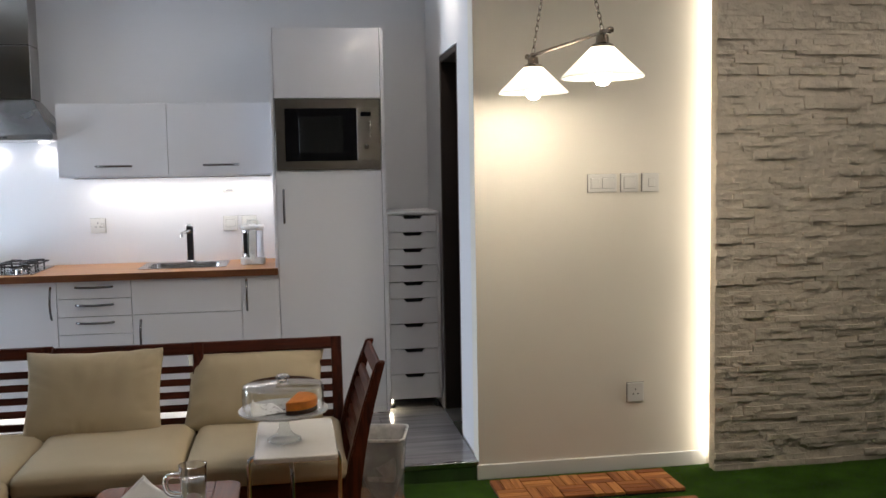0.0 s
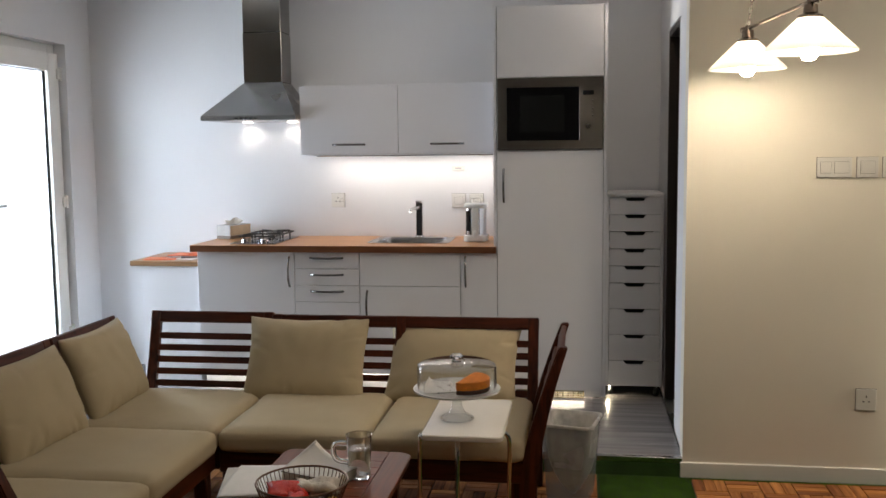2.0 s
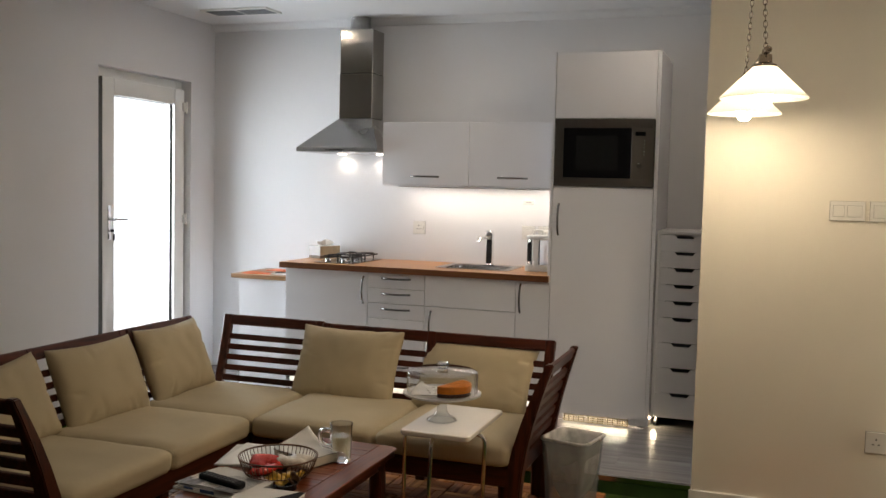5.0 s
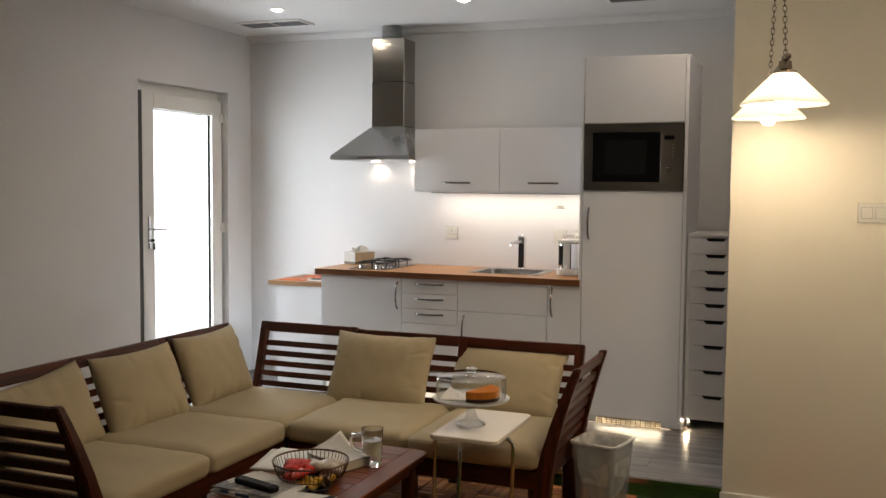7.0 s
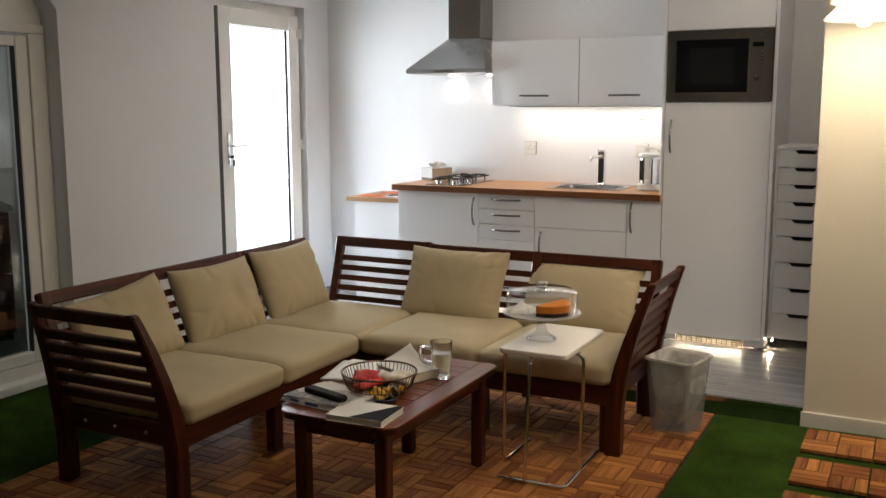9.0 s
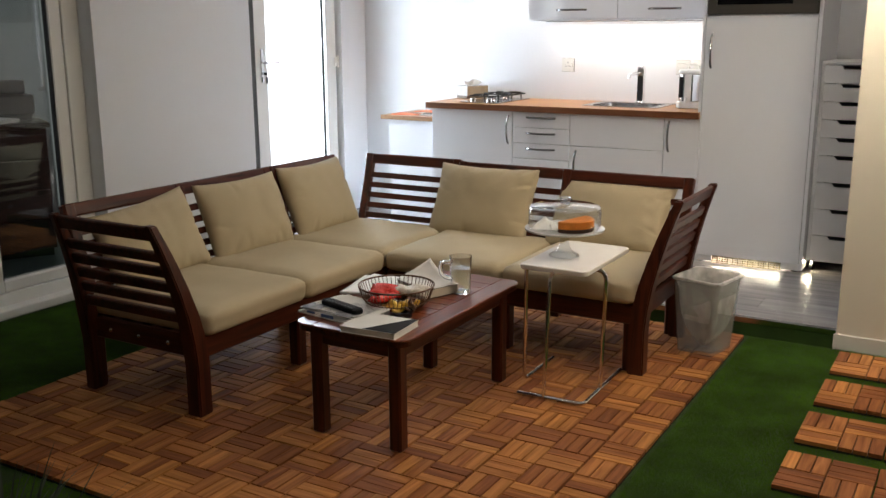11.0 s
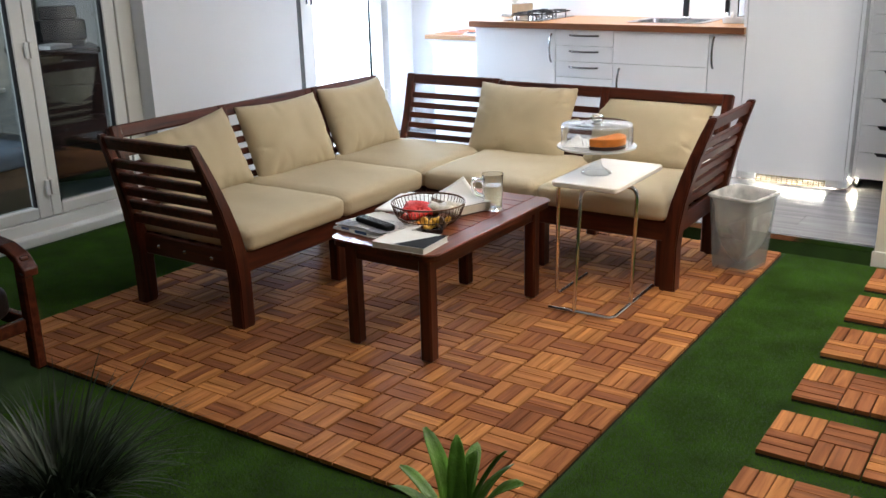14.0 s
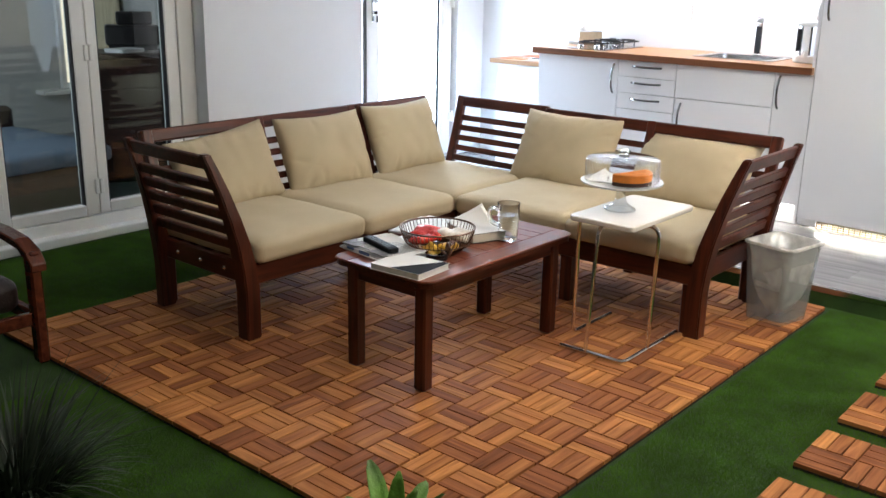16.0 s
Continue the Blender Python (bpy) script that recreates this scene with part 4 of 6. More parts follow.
flyer_white = material("flyer_white", (0.72, 0.68, 0.64), 0.5, vary=0.12, scale=12)
for px, py, pz, turn, mat, w_, d_ in [(-2.15, -0.42, 0.0, 8, orange_print, 0.20, 0.14), (-2.02, -0.36, 0.0, -12, flyer_white, 0.21, 0.15), (-1.97, -0.36, 0.006, 20, plastic_black, 0.14, 0.09), (-2.05, -0.26, 0.010, -6, orange_print, 0.20, 0.15), (-1.95, -0.22, 0.016, 14, orange_print, 0.18, 0.13)]:
    solo("leaflet", box((-w_ / 2, -d_ / 2, 0), (w_ / 2, d_ / 2, 0.005), 0.0005), mat, "orange and white printed leaflet on the low unit", "leaflet", "leaflets", False, pose(px, py, ZK + 0.7835 + pz, 0, 0, turn))

# tall narrow drawer unit on castors
th = thing("drawer_unit", pose(0.79, -0.285, ZK), "tall narrow white drawer unit with nine drawers on castors", "drawer unit")
DW, DD, D0, D1 = 0.325, 0.48, 0.062, 1.192
part("top", box((-DW / 2, -DD / 2, D1 - 0.018), (DW / 2, DD / 2, D1), 0.001), white_matt, th)
for s in (-1, 1):
    part("side_panel", box((s * DW / 2 - (0.016 if s > 0 else 0), -DD / 2, D0), (s * DW / 2 + (0.016 if s < 0 else 0), DD / 2, D1 - 0.0185), 0.001), white_matt, th)
part("bottom", box((-DW / 2 + 0.0165, -DD / 2 + 0.02, D0), (DW / 2 - 0.0165, DD / 2, D0 + 0.016), 0.001), white_matt, th)
part("back_panel", box((-DW / 2 + 0.0165, DD / 2 - 0.01, D0 + 0.017), (DW / 2 - 0.0165, DD / 2 - 0.002, D1 - 0.019)), white_matt, th)
hs = [0.098] * 5 + [0.150] * 4
scale_h = (D1 - 0.02 - D0) / sum(hs)
z = D1 - 0.02
# drawer boxes are near-black, painting shade into the gaps and grip cutouts
drawer_shade = material("drawer_shadow_gap", (0.05, 0.05, 0.05), 0.8)
for hgt in hs:
    hgt *= scale_h
    x0, x1, zt, zb = -DW / 2 + 0.018, DW / 2 - 0.018, z - 0.002, z - hgt + 0.002
    outline = [(x0, zb), (x1, zb), (x1, zt), (0.062, zt), (0.045, zt - 0.020), (-0.045, zt - 0.020), (-0.062, zt), (x0, zt)]
    dr = part("drawer", prism(outline, -DD / 2 + 0.001, -DD / 2 + 0.018, "y"), white_matt, th)
    part("drawer_box", box((x0 + 0.01, -DD / 2 + 0.0185, zb + 0.004), (x1 - 0.01, DD / 2 - 0.02, zt - 0.03), 0.001), drawer_shade, dr)
    z -= hgt
for x in (-DW / 2 + 0.03, DW / 2 - 0.03):
    for y in (-DD / 2 + 0.04, DD / 2 - 0.04):
        ca = part("castor", tube([(x, y, D0), (x, y, 0.045)], 0.006, 8), chrome, th, smooth=True)
        part("wheel", lathe([(0, -0.012), (0.020, -0.012), (0.022, -0.009), (0.022, 0.009), (0.020, 0.012), (0, 0.012)], 18, pose(x, y + 0.008, 0.0222, 90, 0, 70)), plastic_black, ca, smooth=True)


# ---- switches and sockets ----
# dark colour that paints the shadow lines round plates and rockers
plate_shade = material("plate_shade", (0.16, 0.15, 0.13), 0.8)
def wall_plate(name, m, w, h, label, rockers=(), holes=False):
    th = thing(name, m, label, "switch" if rockers else "socket")
    part("plate", box((-w / 2, -0.011, -h / 2), (w / 2, -0.004, h / 2), 0.003, None, 2), plastic_white, th)
    part("shadow_gap", box((-w / 2 - 0.0012, -0.0035, -h / 2 - 0.0012), (w / 2 + 0.0012, -0.0003, h / 2 + 0.0012)), plate_shade, th)
    for cx, rw, rh in rockers:
        part("rocker_shade", box((cx - rw / 2 - 0.0012, -0.0118, -rh / 2 - 0.0012), (cx + rw / 2 + 0.0012, -0.0112, rh / 2 + 0.0012)), plate_shade, th)
        part("rocker", box((cx - rw / 2, -0.0155, -rh / 2), (cx + rw / 2, -0.0115, rh / 2), 0.0012), plastic_white, th)
    if holes:
        for hx, hz, hw, hh in ((0, 0.016, 0.005, 0.010), (-0.012, -0.008, 0.009, 0.005), (0.012, -0.008, 0.009, 0.005)):
            part("slot", box((hx - hw / 2, -0.0118, hz - hh / 2), (hx + hw / 2, -0.0112, hz + hh / 2)), plastic_black, th)
    return th


PW = STEP_Y
wall_plate("light_switch", pose(1.592, PW, 1.448), 0.148, 0.088, "white double light switch plate on the cream wall", [(-0.037, 0.045, 0.05), (0.03, 0.06, 0.05)])
wall_plate("light_switch", pose(1.732, PW, 1.448), 0.090, 0.090, "white light switch plate on the cream wall", [(0, 0.06, 0.055)])
wall_plate("light_switch", pose(1.840, PW, 1.448), 0.088, 0.090, "white fan regulator plate with a small square rocker", [(0.005, 0.03, 0.04)])
wall_plate("wall_socket", pose(1.762, PW, 0.396), 0.088, 0.098, "white power socket low on the cream wall", (), True)
wall_plate("wall_socket", pose(-1.10, 0, 1.222), 0.088, 0.090, "white power socket above the worktop", [(0.028, 0.014, 0.022)], True)
wall_plate("wall_socket", pose(-0.30, 0, 1.217), 0.088, 0.090, "white switched socket above the worktop", [(0, 0.055, 0.045)])
th = wall_plate("wall_socket", pose(-0.185, 0, 1.217), 0.088, 0.090, "white socket with a round plug in it", (), True)
part("plug", lathe([(0, 0.045), (0.014, 0.045), (0.024, 0.03), (0.026, 0.0), (0, 0.0)], 20, pose(0.01, -0.0105, 0.0, 90)), plastic_white, th, smooth=True)
th = thing("cabinet_light_switch", pose(-0.30, 0, 1.425), "small slim white switch under the wall cabinet", "switch")
part("plate", box((-0.04, -0.012, -0.014), (0.04, -0.0005, 0.014), 0.003), plastic_white, th)
part("slider", box((-0.02, -0.016, -0.005), (0.02, -0.0125, 0.005), 0.001), material("switch_grey", (0.35, 0.34, 0.33), 0.4), th)

# led profile under the wall cabinets
th = thing("led_profile", pose(-0.61, -0.20, 1.514), "lit aluminium light strip under the wall cabinets", "light strip")
part("profile", box((-0.57, -0.012, -0.0045), (0.57, 0.012, -0.0005), 0.001), steel, th)

# ---- glazed kitchen door ----
door_1 = tagged(new("door_1"), "white framed glazed door with frosted glass and lever handle", "door", "", "structure")
door_1.matrix_world = pose(-2.93, -0.813, ZK)
# frame
bm = bmesh.new()
W0, W1, HT = -0.505, 0.505, 2.24 - ZK
add_box(bm, (-0.05, W0, 0), (0.05, W0 + 0.075, HT), 0.004)
add_box(bm, (-0.05, W1 - 0.075, 0), (0.05, W1, HT), 0.004)
add_box(bm, (-0.05, W0 + 0.0755, HT - 0.075), (0.05, W1 - 0.0755, HT), 0.004)
part("door_frame", bm, upvc, door_1)
L0, L1, LT = -0.412, 0.488, 2.178 - ZK
part("door_leaf", add_box(add_box(add_box(box((0.052, L0, 0.01), (0.085, L0 + 0.118, LT), 0.004), (0.052, L1 - 0.118, 0.01), (0.085, L1, LT), 0.004), (0.052, L0 + 0.1185, LT - 0.112), (0.085, L1 - 0.1185, LT), 0.004), (0.052, L0 + 0.1185, 0.01), (0.085, L1 - 0.1185, 0.16), 0.004), upvc, door_1)
part("glazing_gasket", box((0.046, L1 - 0.1265, 0.16), (0.060, L1 - 0.1185, LT - 0.112)), seal_black, door_1)
part("glazing_gasket", box((0.046, L0 + 0.1325, LT - 0.117), (0.060, L1 - 0.1325, LT - 0.1122)), plastic_black, door_1)
# strip added over the leaf's side gap, coloured like the shade in it
part("gap_shade_strip", box((0.0505, L0 - 0.006, 0.002), (0.0845, L0 - 0.0005, LT)), gap_shade_grey, door_1)
frost = bpy.data.materials.new("frosted_glass")
frost.use_nodes = True
fn = frost.node_tree
fb = fn.nodes["Principled BSDF"]
fb.inputs["Base Color"].default_value, fb.inputs["Roughness"].default_value = (0.9, 0.92, 0.93, 1), 0.35
ft, fm = fn.nodes.new("ShaderNodeBsdfTransparent"), fn.nodes.new("ShaderNodeMixShader")
fno, fmr = fn.nodes.new("ShaderNodeTexNoise"), fn.nodes.new("ShaderNodeMapRange")
fno.inputs["Scale"].default_value = 2.0
fmr.inputs["To Min"].default_value, fmr.inputs["To Max"].default_value = 0.88, 0.96
fn.links.new(fno.outputs["Fac"], fmr.inputs["Value"])
fn.links.new(fmr.outputs["Result"], fm.inputs[0])
fn.links.new(fb.outputs[0], fm.inputs[1])
fn.links.new(ft.outputs[0], fm.inputs[2])
fn.links.new(fm.outputs[0], fn.nodes["Material Output"].inputs["Surface"])
pane = part("pane", box((0.047, L0 + 0.1186, 0.1605), (0.052, L1 - 0.127, LT - 0.1175)), frost, door_1)
pane.visible_shadow = False
hd = part("handle_plate", box((0.0852, L0 + 0.045, 1.025), (0.094, L0 + 0.075, 1.25), 0.003), chrome, door_1)
part("lever", tube(rounded([(0.094, L0 + 0.06, 1.16), (0.135, L0 + 0.06, 1.16), (0.135, L0 + 0.185, 1.158)], 0.012), 0.009, 10), chrome, hd, smooth=True)
part("lock_cylinder", lathe([(0, 0), (0.009, 0), (0.009, 0.012), (0, 0.012)], 14, pose(0.0945, L0 + 0.06, 1.085, 0, 90)), chrome, hd, smooth=True)
part("key", add_box(box((0.107, L0 + 0.057, 1.075), (0.13, L0 + 0.063, 1.095), 0.001), (0.115, L0 + 0.062, 1.02), (0.118, L0 + 0.085, 1.065), 0.001), plastic_black, hd)
for z in (0.25, 1.10, 1.92):
    part("hinge", add_box(box((0.051, L1 + 0.001, z), (0.10, L1 + 0.024, z + 0.085), 0.004), (0.086, L1 - 0.03, z + 0.01), (0.096, L1, z + 0.075), 0.003), upvc, door_1)
# courtyard wall outside; it emits by itself in place of daylight
structure("backdrop", box((-3.9, -1.38, -0.2), (-3.8, 4.0, 3.2)), glow("backdrop_glow", (0.90, 0.95, 1.0), 0.9), "white wall outside the glazed door, daylight put in as its own glow", "backdrop")

# ---- folding glass doors ----
door_2 = tagged(new("door_2"), "white framed folding glass doors with low sill", "door", "", "structure")
door_2.matrix_world = pose(-2.95, -2.58, 0)
bm = bmesh.new()
add_box(bm, (-0.045, -2.535, 0.0), (0.045, -0.0, 0.115), 0.004)
add_box(bm, (-0.045, -2.535, 1.90), (0.045, 0, 1.95), 0.004)
add_box(bm, (-0.03, -2.535, 1.951), (0.02, 0, 2.32), 0.002)
add_box(bm, (-0.045, -0.105, 0.1155), (0.045, 0, 1.8995), 0.004)
add_box(bm, (-0.045, -2.535, 0.1155), (0.045, -2.362, 1.8995), 0.004)
part("door_frame", bm, upvc, door_2)
part("sill", box((-0.05, -2.535, 0.0), (0.12, 0.0, 0.05), 0.006), upvc, door_2, "low white sill board")
for k in range(4):
    y1 = -0.107 - k * 0.5635
    y0 = y1 - 0.5605
    lf = part("door_leaf", add_box(add_box(add_box(box((-0.03, y0, 0.118), (0.036, y0 + 0.060, 1.885), 0.005), (-0.03, y1 - 0.078, 0.118), (0.036, y1, 1.885), 0.005), (-0.03, y0 + 0.0605, 0.118), (0.036, y1 - 0.0785, 0.178), 0.005), (-0.03, y0 + 0.0605, 1.832), (0.036, y1 - 0.0785, 1.885), 0.005), upvc, door_2)
    pn = part("pane", box((-0.006, y0 + 0.0608, 0.1785), (0.0, y1 - 0.0788, 1.8315)), window_glass, lf)
    pn.visible_shadow = False
    part("gasket", add_box(box((0.001, y1 - 0.086, 0.1785), (0.030, y1 - 0.0788, 1.8315)), (0.001, y0 + 0.0608, 0.1785), (0.030, y0 + 0.066, 1.8315)), plastic_black, lf)
    if k < 3:
        for z in (0.235, 0.96, 1.74):
            part("hinge", add_box(box((0.0365, y0 - 0.026, z), (0.052, y0 - 0.004, z + 0.085), 0.004), (0.0365, y0 + 0.002, z), (0.052, y0 + 0.024, z + 0.085), 0.004), upvc, lf)

# dark doorway's frame and leaf
door_3 = tagged(new("door_3"), "dark brown doorway with an unlit passage behind", "door", "", "structure")
door_3.matrix_world = pose(0.965, -0.83, ZK)
part("door_frame", add_box(add_box(box((0.001, -0.299, 0), (0.178, -0.262, 2.10), 0.003), (0.001, 0.262, 0), (0.178, 0.299, 2.10), 0.003), (0.001, -0.2615, 2.065), (0.178, 0.2615, 2.10), 0.003), dark_door_and_shade, door_3)
part("door_leaf", box((0.13, -0.26, 0.006), (0.165, 0.26, 2.06), 0.003), dark_door_and_shade, door_3)

# ---- ceiling fittings ----
def ceiling_vent(x, y, w, d):
    th = thing("ceiling_vent", pose(x, y, ZC), "grey slatted air vent in a white ceiling frame", "vent", "ceiling vents")
    fr = bmesh.new()
    for lo, hi in [((-w / 2, -d / 2), (w / 2, -d / 2 + 0.022)), ((-w / 2, d / 2 - 0.022), (w / 2, d / 2)), ((-w / 2, -d / 2 + 0.022), (-w / 2 + 0.022, d / 2 - 0.022)), ((w / 2 - 0.022, -d / 2 + 0.022), (w / 2, d / 2 - 0.022)), ((-0.01, -d / 2 + 0.022), (0.01, d / 2 - 0.022))]:
        add_box(fr, (*lo, -0.012), (*hi, -0.0005), 0.002)
    part("frame", fr, upvc, th)
    part("backing", box((-w / 2 + 0.01, -d / 2 + 0.01, -0.0025), (w / 2 - 0.01, d / 2 - 0.01, -0.001)), plastic_black, th)
    n = 7
    for k in range(n):
        yy = -d / 2 + 0.03 + (d - 0.06) * k / (n - 1)
        part("slat", box((-w / 2 + 0.023, -0.010, -0.0012), (w / 2 - 0.023, 0.010, 0.0012), 0.0, pose(0, yy, -0.008, 28)), material("vent_grey", (0.34, 0.35, 0.36), 0.5) if k == 0 and "vent_grey" not in bpy.data.materials else bpy.data.materials["vent_grey"], th)


ceiling_vent(-2.27, -0.50, 0.52, 0.22)
ceiling_vent(0.37, -0.58, 0.52, 0.20)
lens_glow = glow("downlight_lens", (1.0, 0.95, 0.86), 30)
# fixtures for every downlight, the added unseen fill lamps included
for x, y in [(-1.97, -0.95), (-0.71, -0.85), (0.80, -1.0)] + [row[:2] for row in ROOM_AND_FILL_LIGHTS]:
    th = thing("downlight", pose(x, y, ZC), "small round recessed ceiling downlight, lit, one of the seen and added", "downlight", "downlights")
    part("rim", lathe([(0.036, -0.001), (0.036, -0.006), (0.046, -0.006), (0.050, -0.001)], 28), upvc, th, smooth=True)
    part("lens", lathe([(0, -0.016), (0.016, -0.0145), (0.028, -0.010), (0.0355, -0.003), (0.0355, -0.0005), (0, -0.0005)], 24), lens_glow, th, "glowing frosted lens")
structure("cove_trim", prism([(0.0, ZC - 0.05), (0.0, ZC), (-0.05, ZC), (-0.045, ZC - 0.018), (-0.018, ZC - 0.045)], XL, 0.96, "x"), ceiling_paint, "small curved plaster cove under the ceiling", "trim")

# ---- small sheets ----
def warped_sheet(w, d, lift, thick, n=12):
    """A cover sheet whose far left corner curls up."""
    bm = bmesh.new()
    g = {}
    for side in (0, 1):
        for i in range(n + 1):
            for j in range(n + 1):
                u, v = i / n, j / n
                k = max(0.0, (1 - u) * 0.75 + v * 0.5 - 0.62) / 0.63
                ripple = 0.0012 * noise.noise(Vector((u * 4, v * 4, 2)))
                g[side, i, j] = bm.verts.new(((u - 0.5) * w + 0.05 * k ** 2, (v - 0.5) * d - 0.02 * k ** 2, lift * k ** 1.7 + ripple + side * thick))
    for i in range(n):
        for j in range(n):
            bm.faces.new([g[1, i, j], g[1, i + 1, j], g[1, i + 1, j + 1], g[1, i, j + 1]])
            bm.faces.new([g[0, i, j + 1], g[0, i + 1, j + 1], g[0, i + 1, j], g[0, i, j]])
    for i in range(n):
        for p, q in (((i, 0), (i + 1, 0)), ((i + 1, n), (i, n)), ((0, i + 1), (0, i)), ((n, i), (n, i + 1))):
            bm.faces.new([g[0, p[0], p[1]], g[0, q[0], q[1]], g[1, q[0], q[1]], g[1, p[0], p[1]]])
    return bm


# ---- waste bin ----
th = thing("waste_bin", pose(0.440, -1.985, DZ, 0, 0, -12), "smoky clear plastic waste bin with a thin liner bag", "bin")
smoky = bpy.data.materials.new("smoky_plastic")
smoky.use_nodes = True
sn = smoky.node_tree
sp, s_tr, s_mx = sn.nodes["Principled BSDF"], sn.nodes.new("ShaderNodeBsdfTransparent"), sn.nodes.new("ShaderNodeMixShader")
sp.inputs["Base Color"].default_value, sp.inputs["Roughness"].default_value = (0.55, 0.55, 0.54, 1), 0.22
s_tr.inputs["Color"].default_value, s_mx.inputs[0].default_value = (0.86, 0.87, 0.87, 1), 0.20
s_no, s_bp = sn.nodes.new("ShaderNodeTexNoise"), sn.nodes.new("ShaderNodeBump")
s_no.inputs["Scale"].default_value, s_bp.inputs["Strength"].default_value, s_bp.inputs["Distance"].default_value = 26, 0.15, 0.01
sn.links.new(s_no.outputs["Fac"], s_bp.inputs["Height"])
sn.links.new(s_bp.outputs["Normal"], sp.inputs["Normal"])
sn.links.new(s_tr.outputs[0], s_mx.inputs[1])
sn.links.new(sp.outputs[0], s_mx.inputs[2])
sn.links.new(s_mx.outputs[0], sn.nodes["Material Output"].inputs["Surface"])
bm = bmesh.new()
spec = [(0.172, 0.198, 0.0), (0.176, 0.202, 0.012), (0.218, 0.245, 0.330), (0.230, 0.257, 0.333), (0.231, 0.258, 0.345), (0.215, 0.242, 0.345), (0.170, 0.196, 0.016)]
rings = [[bm.verts.new((x, y, z)) for x, y in round_rect(w_, d_, 0.018, 5)] for w_, d_, z in spec]
for a, b in zip(rings, rings[1:]):
    for i in range(len(a)):
        bm.faces.new([a[i], a[(i + 1) % len(a)], b[(i + 1) % len(a)], b[i]])
bm.faces.new(rings[0][::-1])
bm.faces.new(rings[-1])
part("bucket", bm, smoky, th, smooth=True)
# liner: folded over the rim, hanging inside in a slack point
bm = bmesh.new()
levels = [(0.2345, 0.335), (0.2355, 0.343), (0.233, 0.3485), (0.212, 0.348), (0.207, 0.325), (0.198, 0.28), (0.188, 0.22), (0.170, 0.16), (0.135, 0.10), (0.07, 0.055), (0.012, 0.03)]
rings = []
for li, (w_, z) in enumerate(levels):
    ring = []
    for x, y in round_rect(w_, w_ + 0.027, min(0.03, w_ * 0.4), 15):
        a = math.atan2(y, x)
        loose = max(0, li - 4) / 6
        pull = 1 + loose * 0.42 * noise.noise(Vector((math.cos(a) * 1.6, math.sin(a) * 1.6, z * 5)))
        crease = 0.0016 * noise.noise(Vector((x * 70, y * 70, z * 50)))
        lift = 0.05 * loose * noise.noise(Vector((math.cos(a) * 2, math.sin(a) * 2, 5))) + (0.012 * noise.noise(Vector((x * 22, y * 22, 3))) if li == 0 else 0)
        q = min(pull, 1.0) + crease * 4
        ring.append(bm.verts.new((x * q + 0.02 * loose, y * q - 0.02 * loose, max(z + lift, 0.025))))
    rings.append(ring)
for a, b in zip(rings, rings[1:]):
    for i in range(len(a)):
        bm.faces.new([a[i], a[(i + 1) % len(a)], b[(i + 1) % len(a)], b[i]])
part("liner_bag", bm, grey_bag, th, "thin crumpled white plastic liner", smooth="all")

# ---- cake stand ----
clear = glass("clear_glass", (0.97, 0.975, 0.975), rough=0.02, power=3.2, least=0.045)
th = thing("cake_stand", pose(0.03, -2.685, 0.5605), "clear glass footed cake stand with a domed lid", "cake stand")
thick = crystal("thick_glass")
foot_glass = glass("foot_glass", (0.90, 0.91, 0.90), rough=0.03, power=3.6, least=0.05)
matt_black = material("matt_black", (0.010, 0.010, 0.011), 0.85, vary=0.2, scale=30)
matt_black.node_tree.nodes["Principled BSDF"].inputs["Specular IOR Level"].default_value = 0.2
part("foot", lathe([(0.050, 0.003), (0.058, 0.0), (0.062, 0.003), (0.060, 0.008), (0.050, 0.014), (0.032, 0.024), (0.022, 0.040), (0.018, 0.060), (0.017, 0.082), (0.020, 0.094), (0.030, 0.1025), (0, 0.1025)], 36), foot_glass, th, smooth=True)
frosted_plate = material("pressed_glass_plate", (0.78, 0.77, 0.74), 0.15, vary=0.1, scale=30)
frosted_plate.node_tree.nodes["Principled BSDF"].inputs["Transmission Weight"].default_value = 0.25
part("plate", lathe([(0, 0.103), (0.05, 0.103), (0.152, 0.108), (0.160, 0.111), (0.160, 0.117), (0.152, 0.116), (0.14, 0.113), (0, 0.112)], 48), frosted_plate, th, smooth=True)
part("dome", lathe([(0.143, 0.118), (0.1455, 0.118), (0.146, 0.192), (0.143, 0.203), (0.132, 0.208), (0.03, 0.214), (0.0, 0.215), (0.0, 0.2125), (0.03, 0.2115), (0.130, 0.2055), (0.140, 0.201), (0.1435, 0.192), (0.143, 0.118)], 48), clear, th, smooth=True)
part("knob", lathe([(0, 0.2155), (0.020, 0.216), (0.014, 0.222), (0.024, 0.228), (0.027, 0.235), (0.018, 0.243), (0, 0.245)], 24), thick, th, smooth=True)
sponge = material("orange_sponge", (0.74, 0.22, 0.02), 0.8, vary=0.25, scale=40, bump=0.5, bump_scale=160)
cocoa = material("chocolate_base", (0.045, 0.014, 0.008), 0.6, vary=0.3, scale=40, bump=0.4, bump_scale=120)
th = thing("cake", pose(0.062, -2.69, 0.5605 + 0.1125), "half of a round orange cake with a chocolate base", "cake")


def half_disc(r, z0, z1, a0, a1):
    pts = [(0.0, 0.0)] + [(r * math.cos(radians(a0 + (a1 - a0) * i / 18)), r * math.sin(radians(a0 + (a1 - a0) * i / 18))) for i in range(19)]
    return prism(pts, z0, z1, bevel=0.002)


part("base_layer", half_disc(0.090, 0.001, 0.016, -105, 75), cocoa, th)
part("sponge", half_disc(0.090, 0.0165, 0.046, -105, 75), sponge, th)
